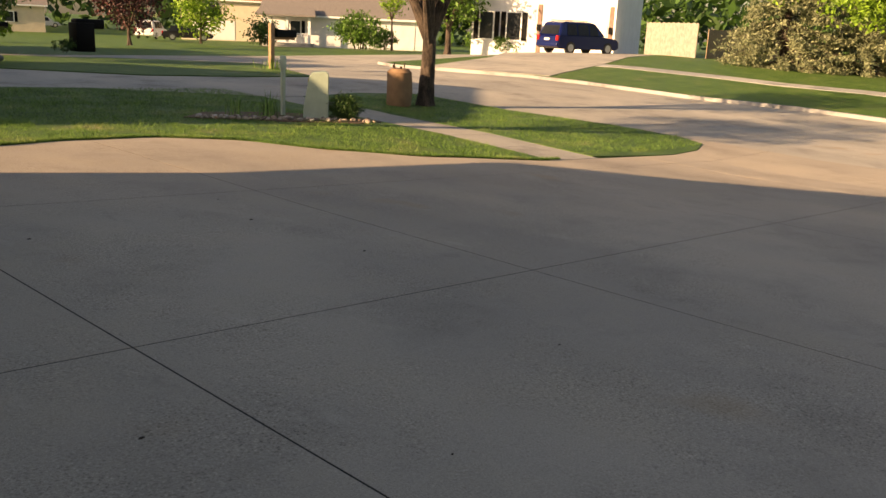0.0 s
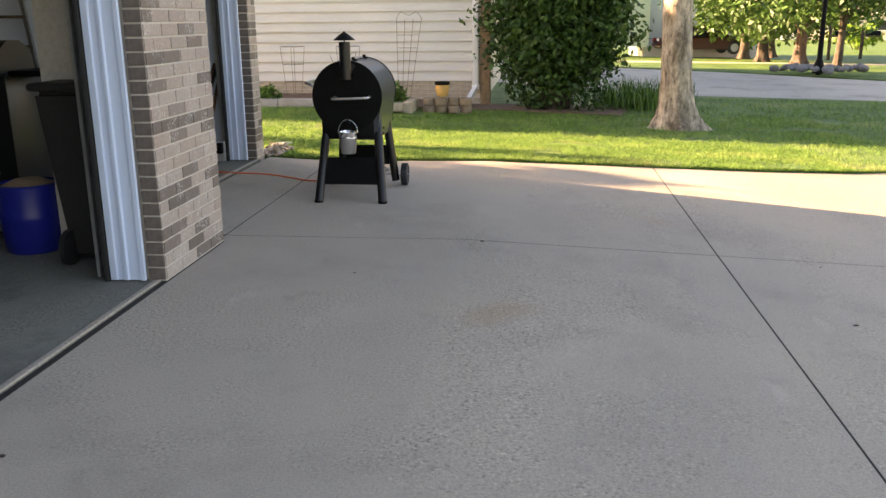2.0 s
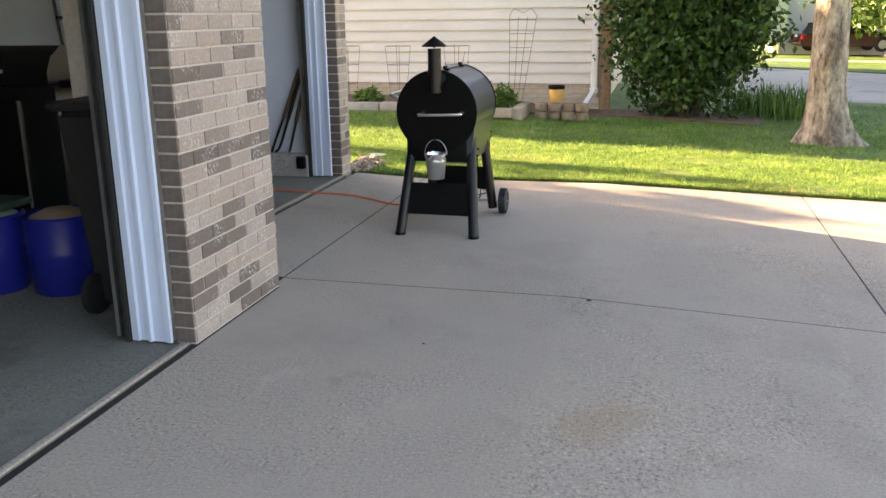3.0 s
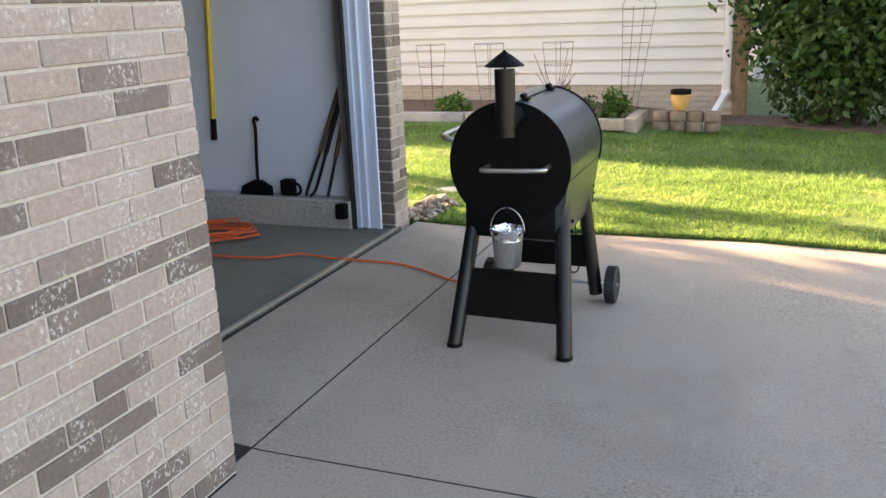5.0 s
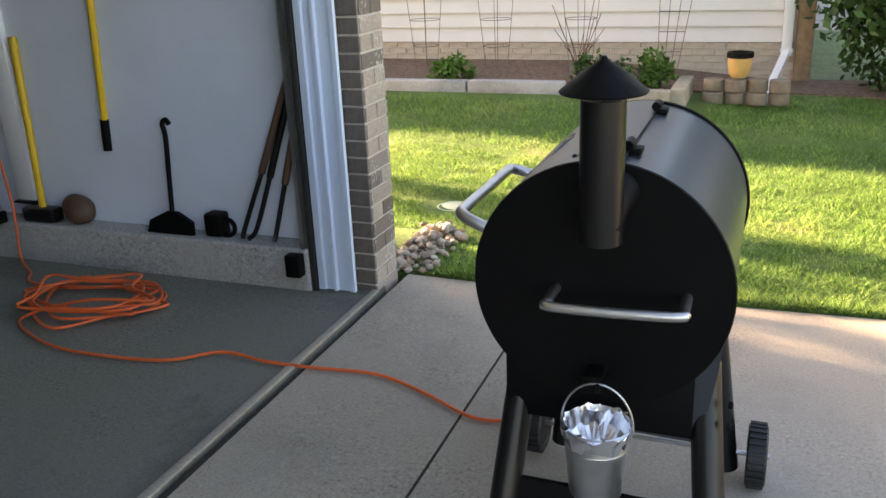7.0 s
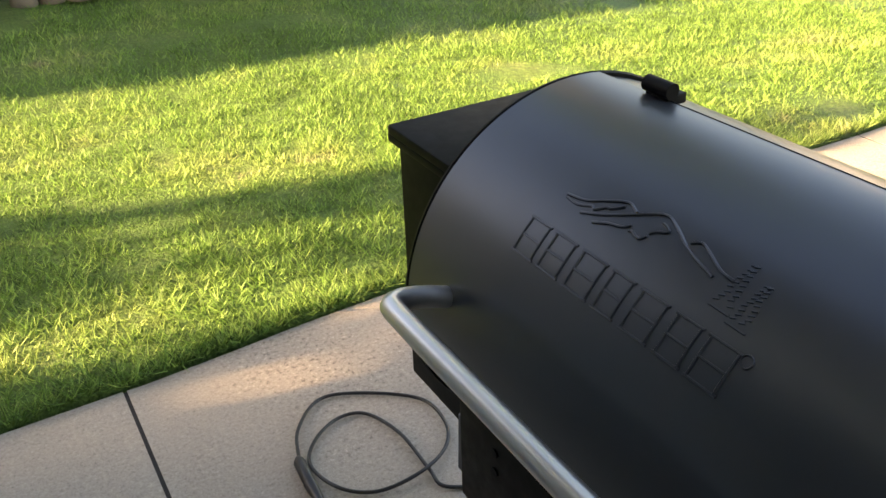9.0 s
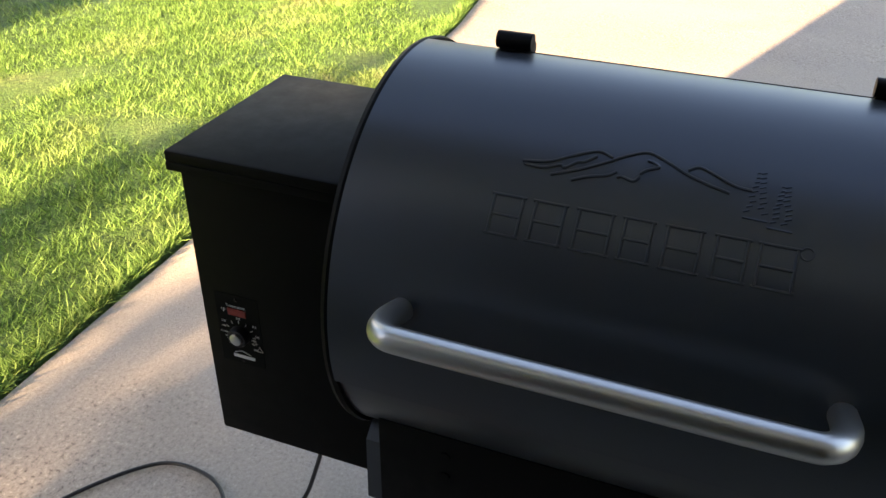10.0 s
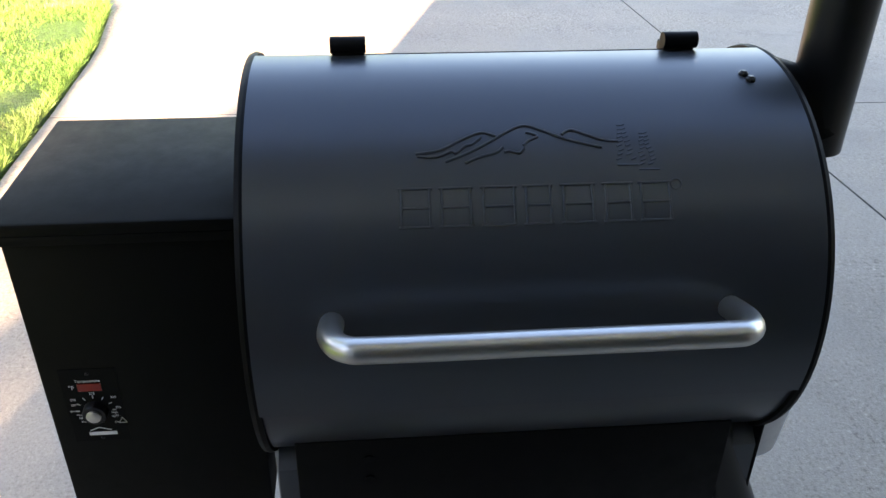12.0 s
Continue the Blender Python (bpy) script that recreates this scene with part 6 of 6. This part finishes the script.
part("plug", tube([(0.242, 3.48, 0.014), (0.239, 3.465, 0.014), (0.234, 3.40, 0.015), (0.233, 3.39, 0.015)], [0.007, 0.014, 0.014, 0.011], 10), M["black_cord"], pc)

# ---- litter on the drive ----
rl = random.Random(5)
for k in range(12):
    x, y = rl.uniform(0.1, 5.5), rl.uniform(-4.8, 1.5)
    b = bmesh.new()
    bmesh.ops.create_icosphere(b, subdivisions=1, radius=rl.uniform(0.005, 0.011))
    for v in b.verts:
        v.co = Vector((v.co.x * 1.5, v.co.y, v.co.z * 0.4 + 0.003)) + Vector((x, y, ground_z(x, y)))
    tagged(part("dead_leaf", b, M["bark_dark"]), "small dry leaf crumb on the concrete", "leaf crumb", "leaf crumbs")

# ---- bricks of the garage front ----
CH, BL, JT = 0.0695, 0.2135, 0.0095
brick_full = mesh_of(box(-BL / 2 + JT / 2, BL / 2 - JT / 2, -0.05, 0.05, -CH / 2 + JT / 2, CH / 2 - JT / 2, 0.003), "brick", M["brick"], False)
brick_half = mesh_of(box(-BL / 4 + JT / 2, BL / 4 - JT / 2, -0.05, 0.05, -CH / 2 + JT / 2, CH / 2 - JT / 2, 0.003), "brick", M["brick"], False)
# side-face brick in the shade-darkened colour
brick_end = mesh_of(box(-0.05 + JT / 2, 0.05 - JT / 2, -0.03, 0.03, -CH / 2 + JT / 2, CH / 2 - JT / 2, 0.003), "brick", M["brick_shaded"], False)
ry = random.Random(23)


def lay(me, at, turn, parent):
    o = new("brick", me)
    o.matrix_basis = Matrix.Translation(Vector(at) + Vector((ry.uniform(-.0015, .0015), ry.uniform(-.0012, .0012), 0))) @ Matrix.Rotation(radians(turn) + ry.uniform(-.004, .004), 4, "Z")
    o.parent = parent
    o.matrix_parent_inverse = parent.matrix_basis.inverted()
    return o


def pier(name, x, y0, n, label, courses=32):
    """A brick pier whose face stands at x and runs n bricks from y0."""
    t = thing(name, (x, y0, 0), label, "brick pier", kind="structure")
    part("mortar", box(x - 0.10, x - 0.006, y0 + 0.004, y0 + n * BL - 0.004, 0.0, courses * CH), M["mortar"], t, smooth=False)
    for r in range(courses):
        z = 0.006 + CH * (r + 0.5)
        if r % 2 == 0:
            for i in range(n):
                lay(brick_full, (x - 0.05, y0 + BL * (i + 0.5), z), 90, t)
        else:
            lay(brick_half, (x - 0.05, y0 + BL * 0.25, z), 90, t)
            for i in range(n - 1):
                lay(brick_full, (x - 0.05, y0 + BL * (i + 1), z), 90, t)
            lay(brick_half, (x - 0.05, y0 + BL * (n - 0.25), z), 90, t)
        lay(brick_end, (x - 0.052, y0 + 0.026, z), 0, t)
    return t


pier("brick_pier_1", 0.0, 0.0, 4, "tan and grey brick pier between the garage doors")
pier("brick_pier_2", -0.695, 3.665, 1, "tan and grey brick pier at the house corner")
tr = thing("brick_return", (-0.4, 0.83, 0), "brick return wall behind the pier", "brick wall", kind="structure")
part("mortar", box(-0.72, -0.11, 0.74, 0.826, 0, 32 * CH), M["mortar"], tr, smooth=False)
for r in range(32):
    for i in range(3):
        lay(brick_full, (-0.21 - BL * i - (r % 2) * 0.1, 0.784, 0.006 + CH * (r + 0.5)), 0, tr)
tagged(part("garage_lintel", box(-0.26, -0.012, -4.95, 0.83, 2.235, 2.95, 0.004), M["siding"], smooth=False), "cream siding above the garage door", "wall", kind="structure")
tagged(part("stall_lintel", box(-0.98, -0.73, 0.84, 3.86, 2.235, 2.95, 0.004), M["siding"], smooth=False), "cream siding above the garage door", "wall", kind="structure")
tagged(part("slab_joint", box(-0.035, 0.004, -5.0, 0.84, -0.05, 0.0015), M["joint"], smooth=False), "dark expansion joint at the garage threshold", "joint", kind="structure")
tagged(part("threshold", box(-0.070, -0.036, -5.0, 0.0, -0.03, 0.012, 0.004), M["drive"]), "pale worn concrete edge at the garage threshold", "threshold", kind="structure")
tagged(part("threshold_strip", box(-0.718, -0.686, 0.85, 3.66, -0.03, 0.060, 0.004), M["drive"]), "pale worn concrete edge at the stall threshold", "threshold", kind="structure")


# ---- grass blades ----
def grass(name, areas, seed):
    rg = np.random.default_rng(seed)
    vs = []
    for x0, x1, y0, y1, n, ln in areas:
        x, y = rg.uniform(x0, x1, n), rg.uniform(y0, y1, n)
        clump = np.array([noise.noise(Vector((p_ * 8, q_ * 8, 3))) for p_, q_ in zip(x, y)])
        e = np.array([edge_y(v) for v in x])
        patch = np.array([noise.noise(Vector((a * 1.7, b * 1.7, 0))) for a, b in zip(x, y)])
        keep = (y > e + 0.015) & (clump > -0.75 + 0.55 * rg.random(n)) & (patch > -0.55 + 0.25 * rg.random(n)) & ~((x > 11.7 + np.clip((y - 1.7) / 6.3, 0, 1) * 0.95) & (x < 13.1 + np.clip((y - 1.7) / 6.3, 0, 1) * 0.9)) & ~((y > 7.9) & (x < 0.3)) & ((x + 0.87) ** 2 + (y - 4.93) ** 2 > 0.022) & ~((x < -0.55) & (y < 4.5))
        if len(vs) == 0:                     # a fringe along the drive
            m = 16000
            fx = rg.uniform(-0.52, 12, m)
            fy = np.array([edge_y(v) for v in fx]) + 0.012 + np.abs(rg.normal(0, 0.03, m))
            x, y = np.concatenate([x[keep], fx]), np.concatenate([y[keep], fy])
            patch, clump = np.concatenate([patch[keep], np.full(m, 0.5)]), np.concatenate([clump[keep], rg.uniform(0.2, 1.0, m)])
            keep = np.full(len(x), True)
        x, y, patch, clump = x[keep], y[keep], patch[keep], clump[keep]
        z = np.array([ground_z(a, b) for a, b in zip(x, y)]) + 0.008
        n = len(x)
        a, L = rg.uniform(0, 6.283, n), ln * rg.uniform(0.5, 1.25, n) * (1 + 0.55 * patch + 0.85 * clump).clip(0.4, 1.75)
        lean = rg.uniform(0.45, 0.98, n) * L
        w = 0.0012 + 0.050 * ln * rg.uniform(0.5, 1.0, n)
        b = rg.uniform(0, 6.283, n)
        p = np.stack([x, y, z], 1)
        s = np.stack([np.cos(a), np.sin(a), np.zeros(n)], 1) * w[:, None]
        tip = p + np.stack([np.cos(b) * lean, np.sin(b) * lean, np.sqrt(np.maximum(L ** 2 - lean ** 2, (0.25 * L) ** 2))], 1)
        vs.append(np.stack([p - s, p + s, tip], 1).reshape(-1, 3))
    v = np.concatenate(vs)
    me = bpy.data.meshes.new(name)
    f = np.arange(len(v)).reshape(-1, 3)
    me.from_pydata(v.tolist(), [], f.tolist())
    me.materials.append(M["blade"])
    return new(name, me)


tagged(grass("lawn_grass", [(-2.5, 5.0, 3.8, 6.2, 190000, 0.038), (-3.5, 6.0, 6.2, 9.2, 80000, 0.052), (5.0, 12.0, 2.0, 9.5, 60000, 0.06), (4.0, 12.6, 9.2, 12.0, 20000, 0.065), (13.0, 17.7, 2.0, 10.5, 34000, 0.065), (-8, -2.5, 3.9, 8.0, 9000, 0.07)], 4),
       "short mown grass blades of the lawn", "grass", kind="stuff")
